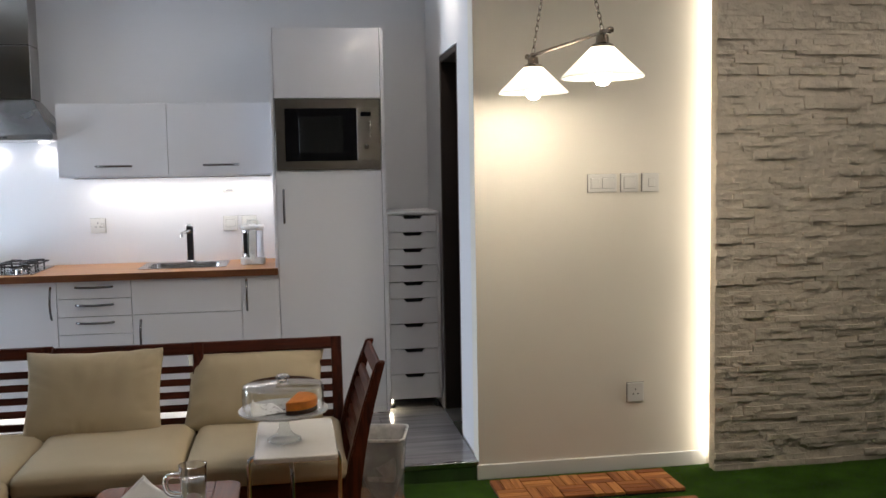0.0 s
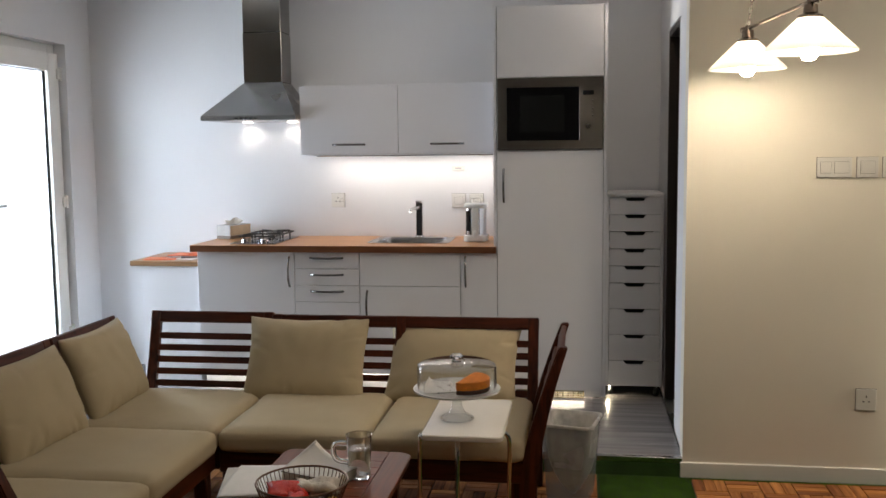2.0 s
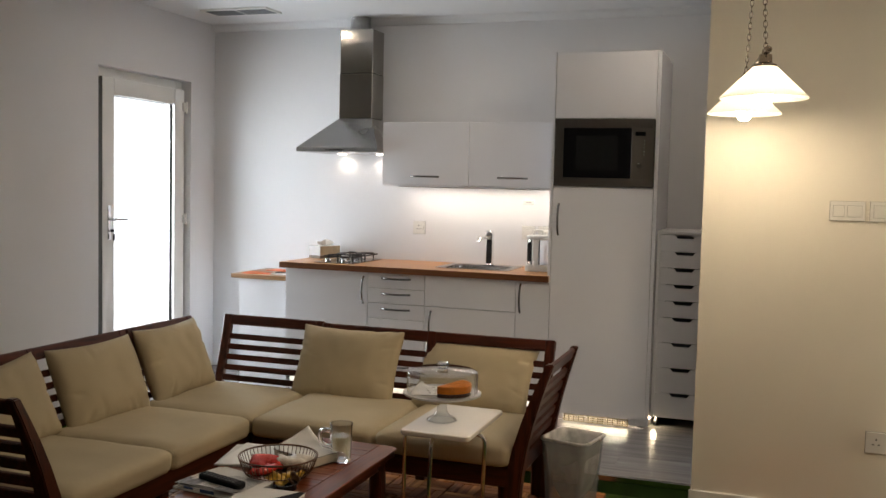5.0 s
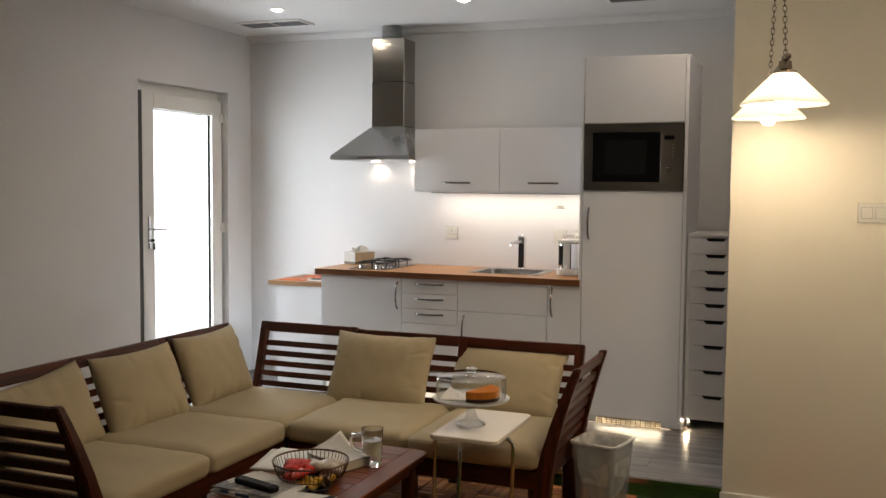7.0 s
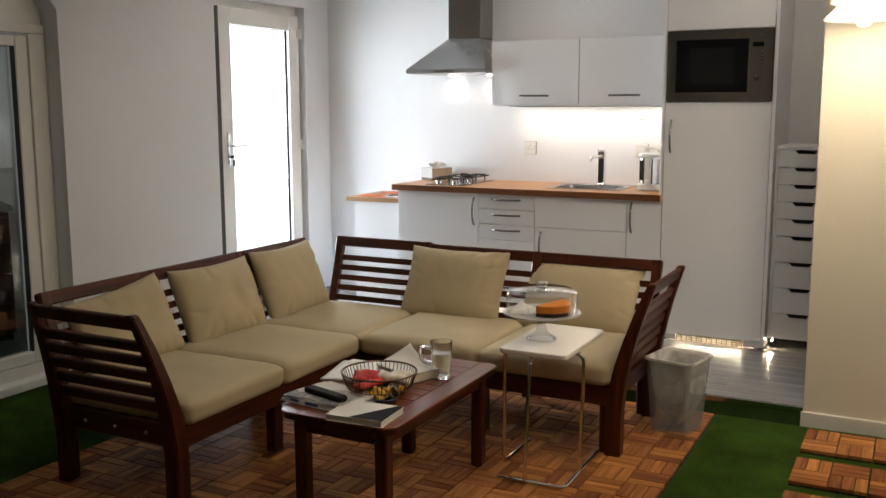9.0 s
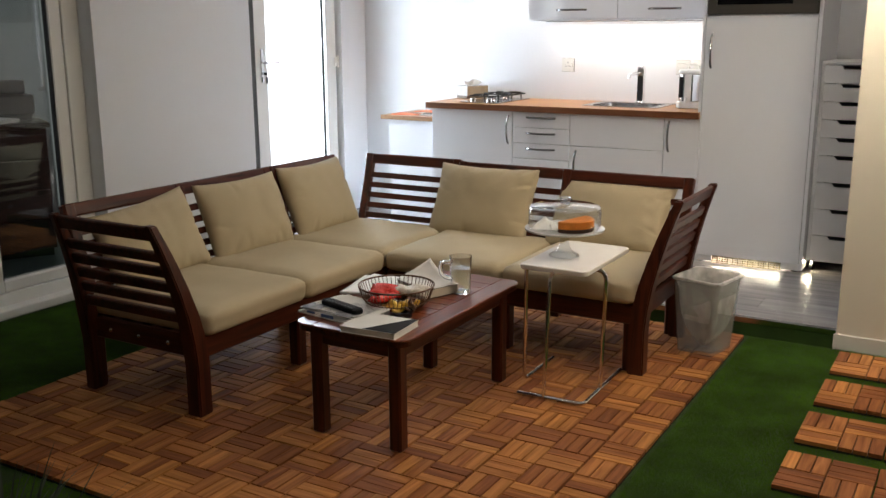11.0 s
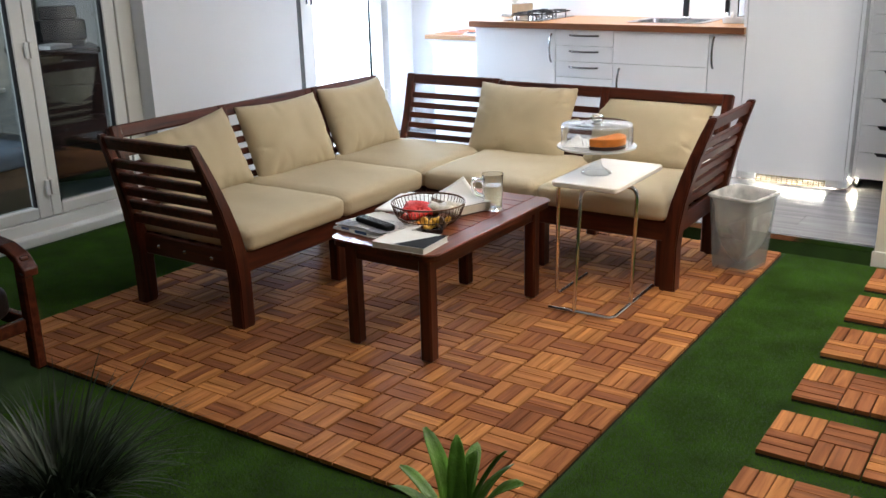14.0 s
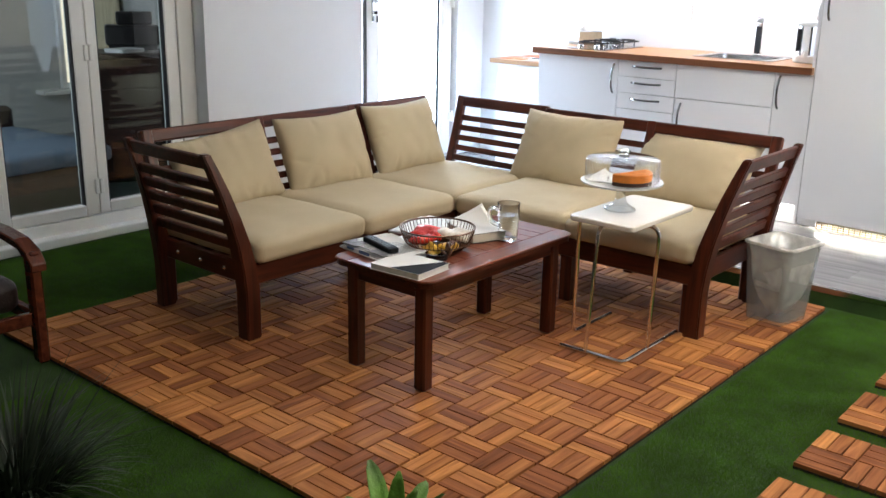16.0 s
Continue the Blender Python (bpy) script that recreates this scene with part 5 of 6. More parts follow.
solo("cake_paper", warped_sheet(0.13, 0.16, 0.028, 0.0006), paper_white, "crumpled white baking paper beside the cake", "paper", "", "all", pose(-0.045, -2.68, 0.5605 + 0.1145, 0, 0, 20))
crumbs = bmesh.new()
rc = random.Random(3)
for k in range(16):
    add_box(crumbs, (-0.002, -0.002, 0), (0.002, 0.002, 0.003), 0.0, pose(-0.06 + rc.uniform(-0.06, 0.05), rc.uniform(-0.08, 0.08), 0.0012, 0, 0, rc.uniform(0, 90)))
part("crumbs", crumbs, cocoa, th)

# ---- on the coffee table ----
TZ = DZ + tz + 0.0008
newsprint = material("newsprint", (0.72, 0.71, 0.68), 0.8, vary=0.05, scale=14)
ink = material("ink", (0.36, 0.36, 0.37), 0.8, vary=0.2, scale=30)
blue_ink = material("blue_ink", (0.06, 0.12, 0.28), 0.7)
th = thing("newspaper", pose(-0.485, -3.475, TZ, 0, 0, -6), "folded newspaper lying on the coffee table", "newspaper")
for k in range(5):
    sh = part("sheet", warped_sheet(0.30 - 0.006 * k, 0.21 - 0.005 * k, 0.010 + 0.002 * k, 0.0032), newsprint, th, smooth=True)
    sh.matrix_basis = pose(0.004 * k * (-1) ** k, 0.003 * k, 0.0012 + 0.0042 * k, 0, 0, 1.6 * (k % 3 - 1))
for c in range(3):
    bm = bmesh.new()
    for r_ in range(14):
        add_box(bm, (-0.125 + c * 0.085, -0.085 + r_ * 0.0105, 0.0232), (-0.048 + c * 0.085, -0.081 + r_ * 0.0105, 0.0236))
    part("print_column", bm, ink, th)
photo_ink = material("photo_ink", (0.22, 0.22, 0.24), 0.8, vary=0.6, scale=60)
part("photo", box((-0.14, -0.095, 0.0234), (-0.06, -0.03, 0.0242)), photo_ink, th, "dark printed picture")
part("photo", box((0.02, -0.098, 0.0234), (0.10, -0.06, 0.0242)), photo_ink, th, "dark printed picture")
part("headline", box((-0.13, 0.07, 0.0212), (0.05, 0.088, 0.0217)), blue_ink, th)
part("edge_print", box((-0.03, -0.1058, 0.006), (0.03, -0.1052, 0.018)), blue_ink, th)
part("edge_print", box((-0.10, -0.1058, 0.010), (-0.06, -0.1052, 0.018)), blue_ink, th)
th = thing("book", pose(-0.275, -3.575, TZ, 0, 0, 4), "thin white and black softcover book on the table", "book")
part("page_block", box((-0.105, -0.085, 0.0015), (0.105, 0.085, 0.020), 0.0008), newsprint, th)
part("cover", box((-0.107, -0.087, 0.0205), (0.109, 0.087, 0.0222), 0.0004), newsprint, th)
part("back_cover", box((-0.107, -0.087, 0.0), (0.109, 0.087, 0.0013), 0.0003), newsprint, th)
part("cover_band", prism([(-0.02, -0.085), (0.107, -0.085), (0.107, 0.085), (0.085, 0.085)], 0.0223, 0.0226), matt_black, th, "black corner of the cover")
th = thing("remote_control", pose(-0.485, -3.505, TZ + 0.0225, 0, 0, -16), "black television remote control on the newspaper", "remote control")
part("body", prism(round_rect(0.205, 0.046, 0.016), 0.0, 0.020, bevel=0.004), matt_black, th, smooth=True)
bm = bmesh.new()
for i in range(9):
    for j in range(3):
        add_box(bm, (-0.08 + i * 0.018, -0.014 + j * 0.011, 0.0201), (-0.069 + i * 0.018, -0.008 + j * 0.011, 0.0222), 0.0008)
part("buttons", bm, material("button_grey", (0.06, 0.06, 0.065), 0.5), th)

# wire fruit bowl
BX, BY = -0.368, -3.322
th = thing("wire_bowl", pose(BX, BY, TZ), "dark wire bowl filled with wrapped snacks", "bowl")
bronze = material("bronze_wire", (0.16, 0.09, 0.06), 0.35, metal=1.0, vary=0.1)
bm = bmesh.new()
RIM = 0.140
prof = [(0.07, 0.004), (0.10, 0.012), (0.125, 0.040), (0.138, 0.075), (RIM, 0.085)]
for k in range(52):
    a = 2 * math.pi * k / 52
    tube([(r_ * math.cos(a), r_ * math.sin(a), z_) for r_, z_ in prof], 0.0013, 5, False, bm)
part("wire_mesh", bm, bronze, th, smooth="all")
for r_, z_, q in ((RIM, 0.086, 0.0035), (0.118, 0.030, 0.0018), (0.07, 0.0035, 0.003)):
    part("ring", tube([(r_ * math.cos(2 * math.pi * i / 48), r_ * math.sin(2 * math.pi * i / 48), z_) for i in range(48)], q, 8, True), bronze, th, smooth="all")
snack_mats = [material("red_wrapper", (0.62, 0.03, 0.02), 0.25, vary=0.2, scale=30, bump=0.5, bump_scale=60), material("yellow_wrapper", (0.62, 0.36, 0.04), 0.3, vary=0.3, scale=40, bump=0.5, bump_scale=60), material("brown_wrapper", (0.10, 0.045, 0.02), 0.3, vary=0.4, scale=40, bump=0.5, bump_scale=60), material("pale_wrapper", (0.66, 0.60, 0.52), 0.3, vary=0.2, scale=40, bump=0.5, bump_scale=60)]
for n, (sx, sy, sz, w_, d_, mi, turn, tilt) in enumerate([(-0.05, 0.01, 0.066, 0.13, 0.09, 0, 20, 10), (-0.03, -0.05, 0.055, 0.10, 0.08, 0, 70, -8), (0.03, -0.075, 0.036, 0.10, 0.05, 1, -25, 15), (0.065, -0.02, 0.040, 0.09, 0.05, 1, 40, -10), (0.035, 0.055, 0.068, 0.14, 0.075, 3, 15, 14), (0.055, 0.05, 0.035, 0.09, 0.05, 2, 10, 0), (-0.03, 0.065, 0.04, 0.09, 0.05, 2, 140, 5), (0.0, -0.02, 0.028, 0.10, 0.06, 2, 60, 0), (0.085, -0.055, 0.045, 0.07, 0.04, 2, -40, 20), (-0.08, -0.04, 0.04, 0.06, 0.05, 2, 50, 20)]):
    solo("snack_packet", pillow(w_, d_, 0.032, n + 40, n=8), snack_mats[mi], ["bright red wrapped snack in the wire bowl", "yellow wrapped snack in the wire bowl", "dark brown wrapped snack in the wire bowl", "pale wrapped snack in the wire bowl"][mi], "snack", "snacks in the bowl", "all", pose(BX + sx, BY + sy, TZ + sz - 0.008, tilt, tilt / 2, turn))

# box of napkins and glass mug
th = thing("paperback_book", pose(-0.385, -3.07, TZ, 0, 0, -20), "thick cream paperback with its white cover curling up", "book")
cream_pages = material("cream_pages", (0.66, 0.60, 0.49), 0.75, vary=0.08, scale=20, bump=0.4, bump_scale=400)
part("page_block", box((-0.10, -0.075, 0.0015), (0.10, 0.075, 0.034), 0.002), cream_pages, th)
part("back_cover", box((-0.104, -0.078, 0.0), (0.104, 0.078, 0.0012), 0.0003), material("dark_card", (0.06, 0.04, 0.03), 0.5), th, "dark back cover")
part("title_page", box((-0.102, -0.077, 0.0345), (0.102, 0.077, 0.0362), 0.0004), material("dark_card_edge", (0.05, 0.035, 0.03), 0.5), th, "dark inner sheet")
cov = part("front_cover", warped_sheet(0.208, 0.156, 0.075, 0.0009), paper_white, th, "white curled front cover", smooth="all")
cov.location = (0, 0, 0.0375)
th = thing("magazine", pose(-0.60, -3.12, TZ, 0, 0, 14), "thin pale magazine lying on the coffee table", "magazine")
part("pages", box((-0.10, -0.14, 0.0), (0.10, 0.14, 0.006), 0.0015), newsprint, th)
part("cover", warped_sheet(0.202, 0.282, 0.012, 0.0006), paper_white, th, "pale slightly curled cover", smooth="all").location = (0, 0, 0.0068)
th = thing("glass_mug", pose(-0.258, -3.03, TZ), "clear glass mug with handle, half full of water", "mug")
part("cup", lathe([(0, 0.0), (0.036, 0.0), (0.038, 0.004), (0.0435, 0.143), (0.045, 0.147), (0.043, 0.147), (0.041, 0.143), (0.0355, 0.014), (0, 0.012)], 36), thick, th, smooth=True)
part("handle", tube(rounded([(-0.039, -0.005, 0.116), (-0.088, -0.008, 0.118), (-0.084, -0.008, 0.058), (-0.037, -0.005, 0.052)], 0.026), 0.0095, 10), thick, th, smooth=True)
water = glass("water", (0.95, 0.97, 0.97), power=3.0, least=0.04)
part("water", lathe([(0, 0.0125), (0.0352, 0.0145), (0.0398, 0.100), (0, 0.100)], 32), water, th, smooth=True)
solo("glass_ashtray", lathe([(0, 0.0), (0.036, 0.0), (0.040, 0.004), (0.042, 0.024), (0.036, 0.024), (0.032, 0.008), (0, 0.007)], 28), black_glass, "small dark glass dish on the coffee table", "dish", "", True, pose(-0.285, -3.42, TZ))

# ---- armchair ----
th = thing("armchair", pose(-1.72, -4.66, 0.0255, 0, 0, 0), "dark leather armchair with red-brown bentwood arms", "armchair")
leather = material("dark_leather", (0.022, 0.014, 0.012), 0.42, vary=0.2, scale=12, bump=0.3, bump_scale=120)
arm_wood = wood("arm_wood", (0.13, 0.028, 0.012), (0.05, 0.012, 0.006), 0.25, along="X", grain=40, bump=0.05)
part("seat", seat_pad(0.56, 0.52, 0.13, 71), leather, th, smooth="all").location = (0.0, 0, 0.19)
part("backrest", seat_pad(0.58, 0.52, 0.12, 72), leather, th, smooth="all").matrix_basis = pose(-0.26, 0, 0.28, 0, -72, 0)
for s in (-1, 1):
    y = s * 0.285
    part("arm", prism(
        [(-0.34, 0.44), (-0.1, 0.475), (0.12, 0.478), (0.26, 0.465), (0.335, 0.435), (0.375, 0.39), (0.375, 0.36), (0.352, 0.36), (0.335, 0.395), (0.28, 0.43), (0.12, 0.448), (-0.1, 0.445), (-0.34, 0.41)],
        y - 0.030, y + 0.030, "y", bevel=0.004), arm_wood, th, smooth=False)
    part("front_leg", box((0.30, y - 0.022, 0.0), (0.352, y + 0.022, 0.43), 0.008), arm_wood, th)
    part("rear_leg", box((-0.33, y - 0.022, 0.0), (-0.285, y + 0.022, 0.415), 0.008), arm_wood, th)
    part("side_rail", box((-0.284, y - 0.015, 0.15), (0.299, y + 0.015, 0.20), 0.004), arm_wood, th)
part("front_rail", box((0.31, -0.262, 0.15), (0.335, 0.262, 0.20), 0.004), arm_wood, th)


# ---- plants ----
def blade(bm, base, yaw, lean, length, width, droop, fold=0.25, n=7):
    """A pointed arching leaf with a folded midrib."""
    d, side = Vector((math.cos(yaw), math.sin(yaw), 0)), Vector((-math.sin(yaw), math.cos(yaw), 0))
    rows = []
    p = Vector(base)
    a = lean
    for i in range(n + 1):
        f = i / n
        wd = width * (math.sin(math.pi * min(1, 0.12 + f * 0.88)) ** 0.7) * (1 - f * 0.15) if width > 0.012 else width * (1 - f ** 1.5)
        wd = max(wd, 0.0006)
        up = Vector((0, 0, 1)) * math.sin(a) - d * math.cos(a)
        rows.append([bm.verts.new(p + side * wd - up * -fold * wd), bm.verts.new(p), bm.verts.new(p - side * wd - up * -fold * wd)])
        step = length / n
        p = p + (d * math.sin(a) + Vector((0, 0, 1)) * math.cos(a)) * step
        a += droop / n
    for r0, r1 in zip(rows, rows[1:]):
        bm.faces.new([r0[0], r0[1], r1[1], r1[0]])
        bm.faces.new([r0[1], r0[2], r1[2], r1[1]])


rp = random.Random(21)
grass_leaf = material("grass_leaf", (0.040, 0.058, 0.034), 0.38, vary=0.5, scale=7, per_island=0.35)
th = thing("grass_plant", pose(-0.50, -4.90, 0.0), "tufted ornamental grass plant with thin arching leaves", "plant")
bm = bmesh.new()
for k in range(430):
    yaw = rp.uniform(0, 2 * math.pi)
    rr = 0.075 * math.sqrt(rp.random())
    blade(bm, (rr * math.cos(yaw), rr * math.sin(yaw), 0.0), yaw + rp.uniform(-0.5, 0.5), rp.uniform(0.05, 0.70), rp.uniform(0.20, 0.47), rp.uniform(0.0048, 0.0090), rp.uniform(0.5, 1.7), n=8)
part("leaves", bm, grass_leaf, th, smooth="all")
part("root_clump", lathe([(0, 0.05), (0.045, 0.04), (0.06, 0.015), (0.055, 0.0), (0, 0)], 18), rubber, th, smooth=True)
broad_leaf = material("broad_leaf", (0.085, 0.19, 0.022), 0.32, vary=0.5, scale=14, bump=0.3, bump_scale=90, per_object=0.35)
th = thing("broadleaf_plant", pose(0.495, -4.47, 0.0), "small plant with broad bright green upright leaves", "plant")


def broad_blade(yaw, lean, length, width, droop, twist, n=14):
    """A strap leaf with a round tip, a sunken midrib and wavy edges that arches outward."""
    bm = bmesh.new()
    d, side = Vector((math.cos(yaw), math.sin(yaw), 0)), Vector((-math.sin(yaw), math.cos(yaw), 0))
    p, a, rows = Vector((0.012 * d.x, 0.012 * d.y, 0.0)), lean, []
    for i in range(n + 1):
        f = i / n
        wd = max(width * min(1.0, 0.45 + 1.5 * f) * math.sqrt(max(0.0, 1 - max(0.0, (f - 0.62) / 0.385) ** 2)), 0.0008)
        up = Vector((0, 0, 1)) * math.sin(a) - d * math.cos(a)
        across = side * math.cos(twist * f) + up * math.sin(twist * f)
        wave = 0.10 * width * math.sin(9 * f + yaw * 3)
        rows.append([bm.verts.new(p + across * wd * e + up * (wd * 0.42 * abs(e) ** 1.5 + wave * abs(e) * (1 if e > 0 else -1))) for e in (-1, -0.5, 0, 0.5, 1)])
        p = p + (d * math.sin(a) + Vector((0, 0, 1)) * math.cos(a)) * (length / n)
        a += droop / n * (0.4 + 1.2 * f)
    for r0, r1 in zip(rows, rows[1:]):
        for e in range(4):
            bm.faces.new([r0[e], r0[e + 1], r1[e + 1], r1[e]])
    return bm


for yaw, lean, ln, wd, dr_, tw in [(2.75, 0.16, 0.325, 0.030, 0.75, 0.3), (2.1, 0.08, 0.30, 0.026, 0.4, -0.4), (1.3, 0.05, 0.27, 0.028, 0.5, 0.2), (0.45, 0.16, 0.32, 0.024, 0.6, -0.5), (-0.1, 0.30, 0.34, 0.022, 0.9, 0.4), (-0.9, 0.30, 0.25, 0.028, 1.0, 0.2), (-1.8, 0.28, 0.22, 0.028, 1.1, -0.2), (3.6, 0.34, 0.25, 0.026, 1.1, 0.3), (-2.4, 0.34, 0.22, 0.024, 1.2, 0.1), (1.8, 0.30, 0.28, 0.024, 1.0, 0.4), (0.9, 0.26, 0.27, 0.024, 0.9, -0.3), (2.9, 0.55, 0.27, 0.022, 1.1, 0.2)]:
    lf = part("leaf", broad_blade(yaw, lean, ln, wd, dr_, tw), broad_leaf, th, smooth="all")
    lf.modifiers.new("thickness", "SOLIDIFY").thickness = 0.0012

# ---- things in the dim back room ----
SB = pose(-4.12, -2.243, -0.002, 0, 0, -29)
th = thing("sideboard", SB, "dark brown sideboard with four drawers in the dim back room", "sideboard")
dark_stain = wood("dark_stain", (0.022, 0.014, 0.010), (0.010, 0.006, 0.005), 0.4, along="Y", grain=40)
part("body", box((-0.20, -0.31, 0.05), (0.18, 0.22, 0.85), 0.005), dark_stain, th)
part("top", box((-0.21, -0.33, 0.855), (0.22, 0.24, 0.888), 0.005), dark_stain, th)
part("base", box((-0.19, -0.29, 0.0), (0.16, 0.20, 0.049)), plastic_black, th)
for k in range(4):
    dw = part("drawer", box((0.1805, -0.305, 0.055 + k * 0.199), (0.199, 0.215, 0.248 + k * 0.199), 0.004), dark_stain, th)
    part("knob", lathe([(0, 0.022), (0.011, 0.020), (0.013, 0.014), (0.006, 0.008), (0.006, 0.0), (0, 0.0)], 12, pose(0.1985, -0.045, 0.16 + k * 0.199, 0, 90, 0)), plastic_black, dw, smooth=True)
solo("paper_stack", box((-0.085, -0.10, 0), (0.085, 0.10, 0.026), 0.003), paper_white, "stack of white paper on the dark sideboard", "paper", "", False, SB @ pose(0.115, -0.055, 0.8885, 0, 0, 40))
th = thing("printer", SB @ pose(-0.05, 0.03, 0.8885), "black desktop printer on the sideboard", "printer")
part("body", box((-0.14, -0.20, 0.035), (0.05, 0.16, 0.17), 0.012), plastic_black, th)
part("feed_tray", box((-0.14, -0.12, 0.1705), (-0.03, 0.12, 0.26), 0.01), plastic_black, th)
part("tray", box((-0.14, -0.18, 0.0), (0.04, 0.14, 0.034), 0.004), plastic_black, th)
th = thing("daybed", pose(-3.98, -3.60, -0.002, 0, 0, 4), "low brown daybed and blue-grey cushion in the dim back room", "daybed")
part("base", box((-0.50, -0.74, 0.0), (0.52, 0.72, 0.27), 0.03), material("tan_cloth", (0.20, 0.155, 0.11), 0.9, vary=0.1, scale=9, bump=0.2, bump_scale=300), th)
part("seat", seat_pad(1.08, 1.52, 0.12, 81), material("blue_grey_cloth", (0.20, 0.26, 0.34), 0.85, vary=0.08, scale=7, bump=0.15, bump_scale=300), th, "blue-grey cushion", smooth="all").location = (0.0, 0, 0.271)
part("backrest", box((-0.64, -0.74, 0.0), (-0.545, 0.74, 0.52), 0.03), leather, th, "dark backrest board")

# curtain and window at the back of that room
th = thing("curtain", pose(-5.58, -1.56, 0.02), "cream curtain hanging at the back room's wall", "curtain")
bm = bmesh.new()
cols = []
for i in range(61):
    u = i / 60
    cols.append([bm.verts.new((-0.19 + 0.38 * u, 0.022 * math.sin(u * 44) + 0.008 * math.sin(u * 17), z_)) for z_ in (0.0, 0.7, 1.4, 2.1)])
for a, b in zip(cols, cols[1:]):
    for j in range(3):
        bm.faces.new([a[j], b[j], b[j + 1], a[j + 1]])
cl = part("cloth", bm, material("cream_cloth", (0.80, 0.70, 0.48), 0.85, vary=0.06, scale=8), th, smooth="all")
cl.modifiers.new("thickness", "SOLIDIFY").thickness = 0.002
part("rail", tube([(-0.24, 0, 2.11), (0.24, 0, 2.11)], 0.010), chrome, th, smooth=True)
window_2 = tagged(new("window_2"), "white framed window with a bright blind in the back room", "window", "", "structure")
window_2.matrix_world = pose(-6.2, -1.58, 0.40)
part("window_frame", add_box(add_box(add_box(box((0.002, -0.13, 0.0), (0.05, -0.085, 1.5), 0.004), (0.002, 0.03, 0.0), (0.05, 0.075, 1.5), 0.004), (0.002, -0.084, 0.0), (0.05, 0.029, 0.05), 0.004), (0.002, -0.084, 1.45), (0.05, 0.029, 1.5), 0.004), upvc, window_2)
# the blind emits by itself; no daylight reaches it from behind
part("blind", box((0.012, -0.0835, 0.051), (0.018, 0.0285, 1.449)), glow("blind_glow", (1.0, 0.88, 0.66), 0.42), window_2, "cream blind, daylight put in as its own glow")
part("window_sill", box((0.002, -0.36, -0.035), (0.16, 0.077, -0.001), 0.005), upvc, window_2)

# ---- stacked stone cladding ----
stone = material("stacked_stone", (0.60, 0.535, 0.435), 0.92, vary=0.10, scale=14, bump=0.55, bump_scale=70, per_object=0.05)
stone_far = material("stacked_stone_far", (0.60, 0.535, 0.435), 0.92, vary=0.10, scale=14, bump=0.55, bump_scale=70, per_island=0.05)
rs = random.Random(11)
clad = thing("wall_stone", pose(2.13, STEP_Y - 0.06, 0), "wall clad with rough stacked pale grey stone strips", "wall")
clad["kind"] = "structure"
part("backing", box((0.004, -0.06, 0.0), (XR - 2.13, 0.0, ZC)), stone, clad)


def stone_strip(w, h, deep, x0, z0):
    """A split-face strip: a rough front face that runs on from its neighbours, flat elsewhere."""
    bm = bmesh.new()
    nx, nz = max(4, int(w / 0.012)), 4
    f = {}
    for i in range(nx + 1):
        for j in range(nz + 1):
            x, z = w * i / nx, h * j / nz
            q = noise.noise(Vector((x0 * 40 + x * 26, (z0 + z) * 34, 1.7))) * 0.0060 + noise.noise(Vector(((x0 + x) * 70, (z0 + z) * 90, 5.1))) * 0.0026
            q += noise.noise(Vector(((x0 + x) * 7, z0 * 60, 9.3))) * 0.007
            f[i, j] = bm.verts.new((x, -deep + q, z))
    for i in range(nx):
        for j in range(nz):
            bm.faces.new([f[i, j], f[i + 1, j], f[i + 1, j + 1], f[i, j + 1]])
    rim = [f[i, 0] for i in range(nx + 1)] + [f[nx, j] for j in range(1, nz + 1)] + [f[i, nz] for i in range(nx - 1, -1, -1)] + [f[0, j] for j in range(nz - 1, 0, -1)]
    back = [bm.verts.new((v_.co.x, 0, v_.co.z)) for v_ in rim]
    for i in range(len(rim)):
        j = (i + 1) % len(rim)
        bm.faces.new([rim[j], rim[i], back[i], back[j]])
    return bm


def stone_plan():
    """Courses of uneven height, each a run of strips that stand out by differing amounts: x, z, width, height, depth."""
    plan = []
    z = 0.0
    while z < ZC - 0.012:
        h = min(rs.choice((0.019, 0.023, 0.027, 0.031, 0.036)), ZC - z)
        x = 0.0
        level = rs.random()
        while x < XR - 2.13 - 0.002:
            w = rs.choice((0.05, 0.07, 0.09, 0.12, 0.15, 0.20))
            if XR - 2.13 - x - w < 0.05:
                w = XR - 2.13 - x
            level = 0.4 * level + 0.6 * rs.choice((0.0, 0.1, 0.2, 0.3, 0.8, 1.2))
            plan.append((x, z, w, h, 0.060 + 0.021 * level))
            x += w
        z += h
    return plan


near = 0
bm = bmesh.new()
for x, z, w, h, deep in stone_plan():
    if x + w < 0.85 and near < 300:
        ob = new("stone", mesh_of("stone", stone_strip(w, h - 0.0002, 0.03, x, z), stone, True))
        ob.parent = clad
        ob.matrix_basis = pose(x, 0.03 - deep, z)
        near += 1
    else:
        join(bm, stone_strip(w, h - 0.0002, 0.03, x, z), pose(x, 0.03 - deep, z))
rest = part("stone_courses", bm, stone_far, clad, smooth=True)
rest["kind"] = "stuff"

# ---- turf ----
grass_mat = material("turf_blades", (0.064, 0.146, 0.013), 0.9, vary=0.45, scale=4.5)
grass_mat.node_tree.nodes["Principled BSDF"].inputs["Specular IOR Level"].default_value = 0.08
# blades catch the light as one soft pile
gm = grass_mat.node_tree
g_up, g_geo, g_mix = gm.nodes.new("ShaderNodeCombineXYZ"), gm.nodes.new("ShaderNodeNewGeometry"), gm.nodes.new("ShaderNodeMix")
g_up.inputs["Z"].default_value = 1.0
g_mix.data_type = "VECTOR"
g_mix.inputs["Factor"].default_value = 0.74
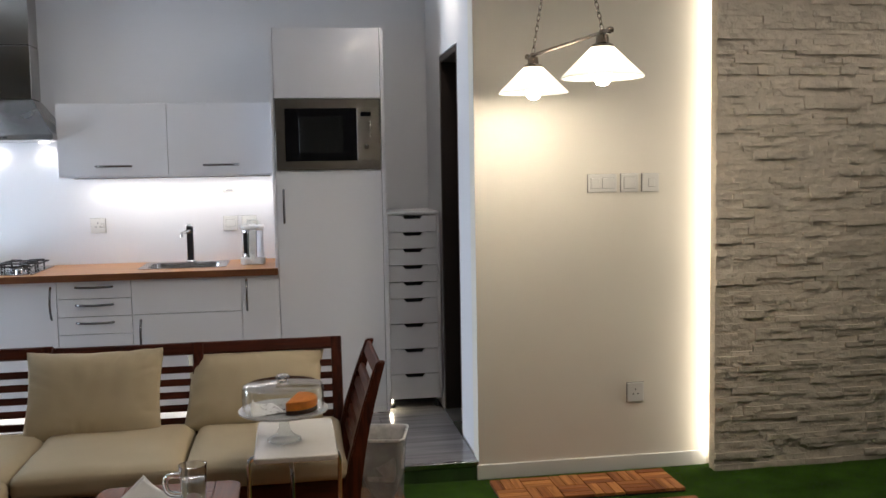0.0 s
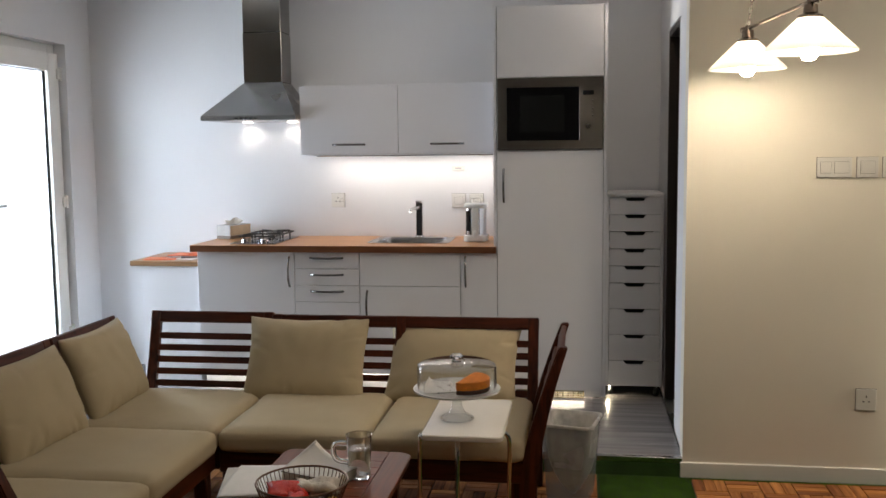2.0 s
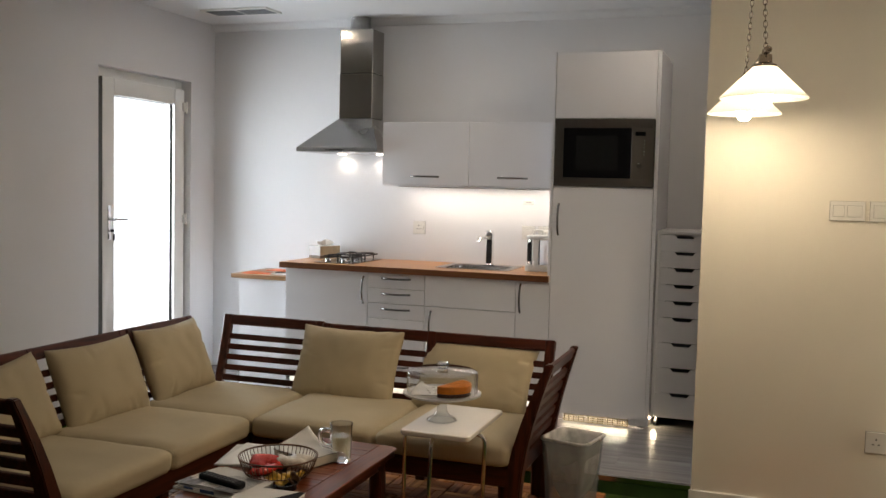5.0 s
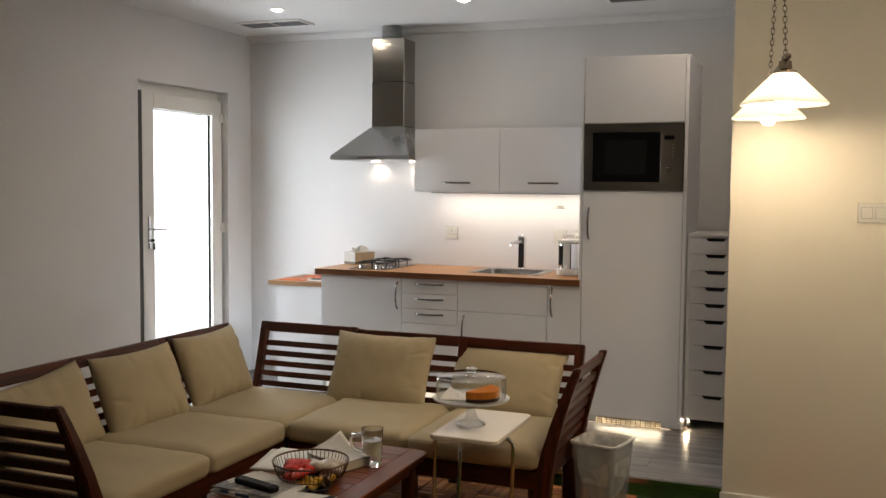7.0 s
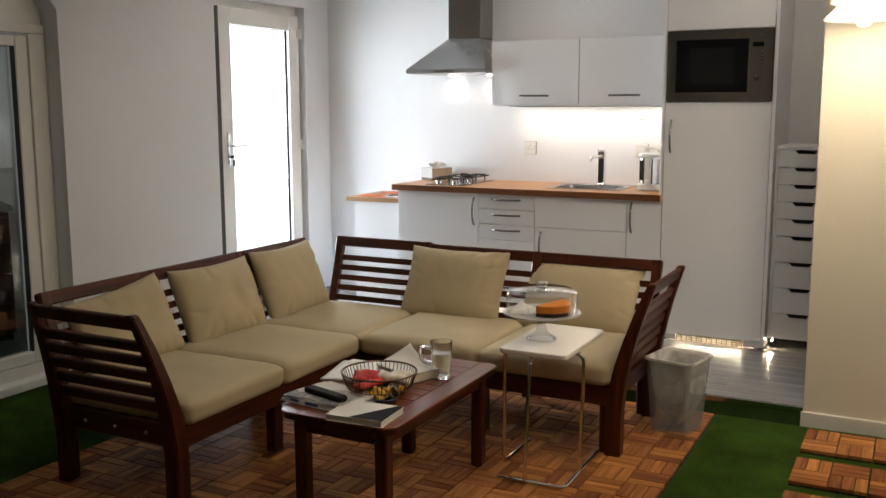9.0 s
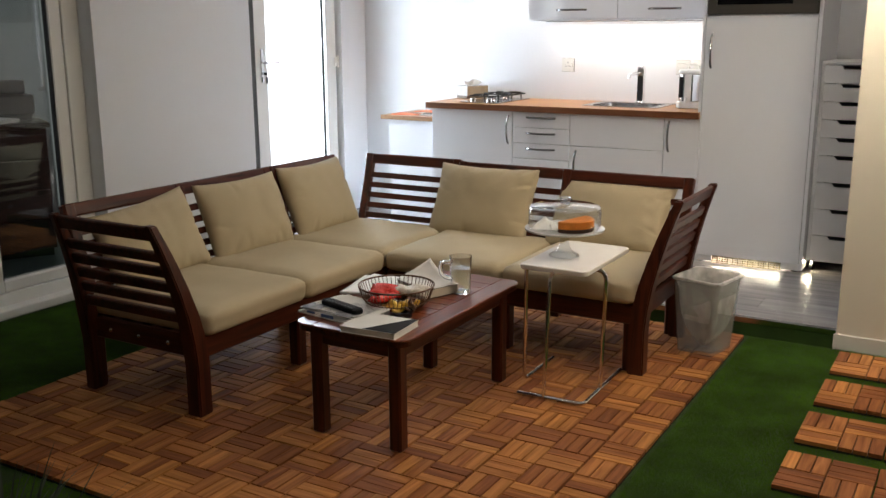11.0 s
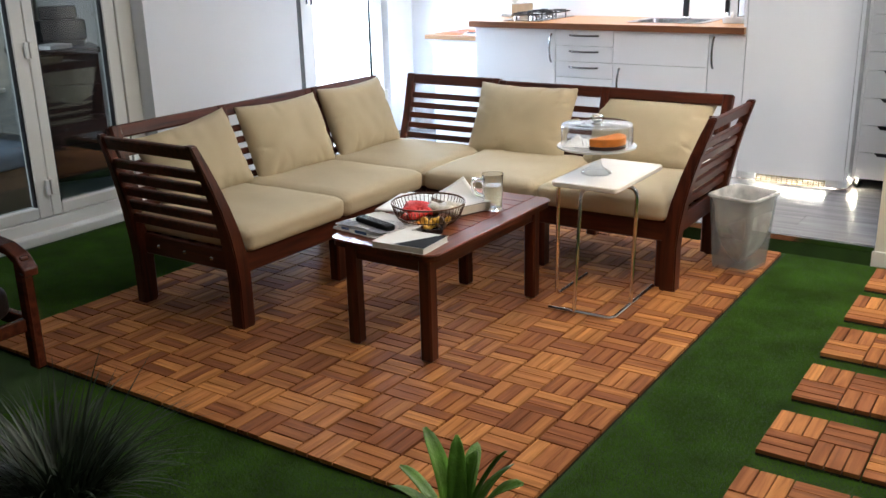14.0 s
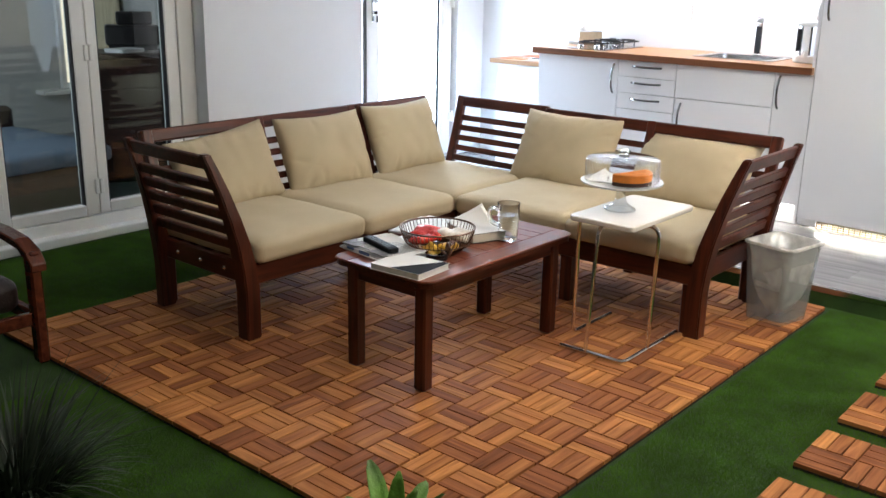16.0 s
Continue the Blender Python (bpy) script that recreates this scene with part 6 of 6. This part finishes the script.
gm.links.new(g_geo.outputs["Normal"], g_mix.inputs[4])
gm.links.new(g_up.outputs["Vector"], g_mix.inputs[5])
gm.links.new(g_mix.outputs[1], gm.nodes["Principled BSDF"].inputs["Normal"])
rt = np.random.RandomState(4)


def turf_field(name, regions, density):
    verts, faces = [], []
    base = 0
    for x0, x1, y0, y1 in regions:
        n = int((x1 - x0) * (y1 - y0) * density)
        px, py = rt.uniform(x0, x1, n), rt.uniform(y0, y1, n)
        yaw = rt.uniform(0, 2 * np.pi, n)
        hgt, wid = rt.uniform(0.005, 0.011, n), rt.uniform(0.0006, 0.0011, n)
        lx, ly = rt.normal(0, 0.004, n), rt.normal(0, 0.004, n)
        a = np.stack([px - wid * np.cos(yaw), py - wid * np.sin(yaw), np.zeros(n)], 1)
        b = np.stack([px + wid * np.cos(yaw), py + wid * np.sin(yaw), np.zeros(n)], 1)
        c = np.stack([px + lx, py + ly, hgt], 1)
        verts.append(np.stack([a, b, c], 1).reshape(-1, 3))
        faces.append(np.arange(3 * n).reshape(-1, 3) + base)
        base += 3 * n
    me = bpy.data.meshes.new(name)
    me.from_pydata(np.concatenate(verts).tolist(), [], np.concatenate(faces).tolist())
    me.materials.append(grass_mat)
    return tagged(new(name, me), "short dark green artificial turf", "turf", "", "stuff")


turf_field("turf", [(0.57, 3.3, -4.6, -1.64), (-1.2, 2.2, -5.0, -4.33), (-2.8, -1.85, -4.6, -1.64)], 95000)

# ---- decking: tiles of four squares with three slats each ----
Q = 0.1473
PX, PY = 0.1483, 0.1468
GX, GY = 0.114, -4.333
rnd = random.Random(5)
slat_meshes = []
for k in range(3):
    me = mesh_of("slat", box((-Q / 6 + 0.0021, -Q / 2 + 0.0027, 0.008), (Q / 6 - 0.0021, Q / 2 - 0.0027, 0.0235 - 0.0006 * k), 0.0012), tile_wood)
    slat_meshes.append(me)


def deck_tile(x0, y0, nx, ny, i0, j0, label):
    """A tile with nx by ny squares; its near left corner at x0, y0."""
    th = new("deck_tile", mesh_of("deck_tile", box((0.003, 0.003, 0.0), (nx * Q - 0.003, ny * Q - 0.003, 0.009)), rubber))
    th.matrix_world = pose(x0, y0, 0.001, 0, 0, 0)
    tagged(th, label, "deck tile", "deck tiles")
    for i in range(nx):
        for j in range(ny):
            turn = 0 if (i0 + i + j0 + j) % 2 == 0 else 90
            for k in range(3):
                ob = new("slat", rnd.choice(slat_meshes))
                ob.parent = th
                o = (k - 1) * Q / 3
                cx, cy = (i + 0.5) * Q, (j + 0.5) * Q
                shrink = 1 - 0.0012 / Q
                ob.matrix_basis = pose(nx * Q / 2 + (cx - nx * Q / 2 + (o if turn == 0 else 0)) * shrink, ny * Q / 2 + (cy - ny * Q / 2 + (0 if turn == 0 else o)) * shrink, rnd.uniform(-0.0008, 0.0008), 0, 0, turn + rnd.choice((0, 180)) + rnd.uniform(-0.3, 0.3))
    return th


deck_lab = "reddish acacia wood deck tile with basket-weave slats on turf"
for j in range(0, 18, 2):
    for i, nx in [(-13, 1)] + [(-12 + 2 * k, 2) for k in range(7)] + [(2, 1)]:
        deck_tile(GX + i * PX, GY + j * PY, nx, 2, i, j, deck_lab)
for y_far in (-1.712, -2.112, -2.512, -2.912, -3.318, -3.722, -4.125):
    for k in range(3):
        deck_tile(0.985 + 2 * k * Q, y_far - 2 * Q, 2, 2, 0, 1, "light acacia stepping tile with slats, lying in turf")

# ---- laminate planks on the kitchen floor ----
lam = thing("laminate_floor", pose(0, 0, 0), "grey oak laminate planks on the raised kitchen floor", "floor")
lam["kind"] = "structure"
plank_cache = {}
y = STEP_Y + 0.021
row = 0
while y < -0.01:
    y1 = min(y + 0.19, -0.003)
    x = XL + 0.002
    first = 0.45 + 0.4 * (row % 3)
    while x < 0.955:
        x1 = min(x + (first if x < XL + 0.01 else 1.25), 0.955)
        key = (round(x1 - x, 3), round(y1 - y, 3))
        if key not in plank_cache:
            plank_cache[key] = mesh_of("plank", box((0.0004, 0.0004, -0.013), (key[0] - 0.0004, key[1] - 0.0004, 0), 0.0008), laminate)
        ob = new("plank", plank_cache[key])
        ob.parent = lam
        ob.matrix_basis = pose(x, y, ZK)
        x = x1
    y = y1
    row += 1
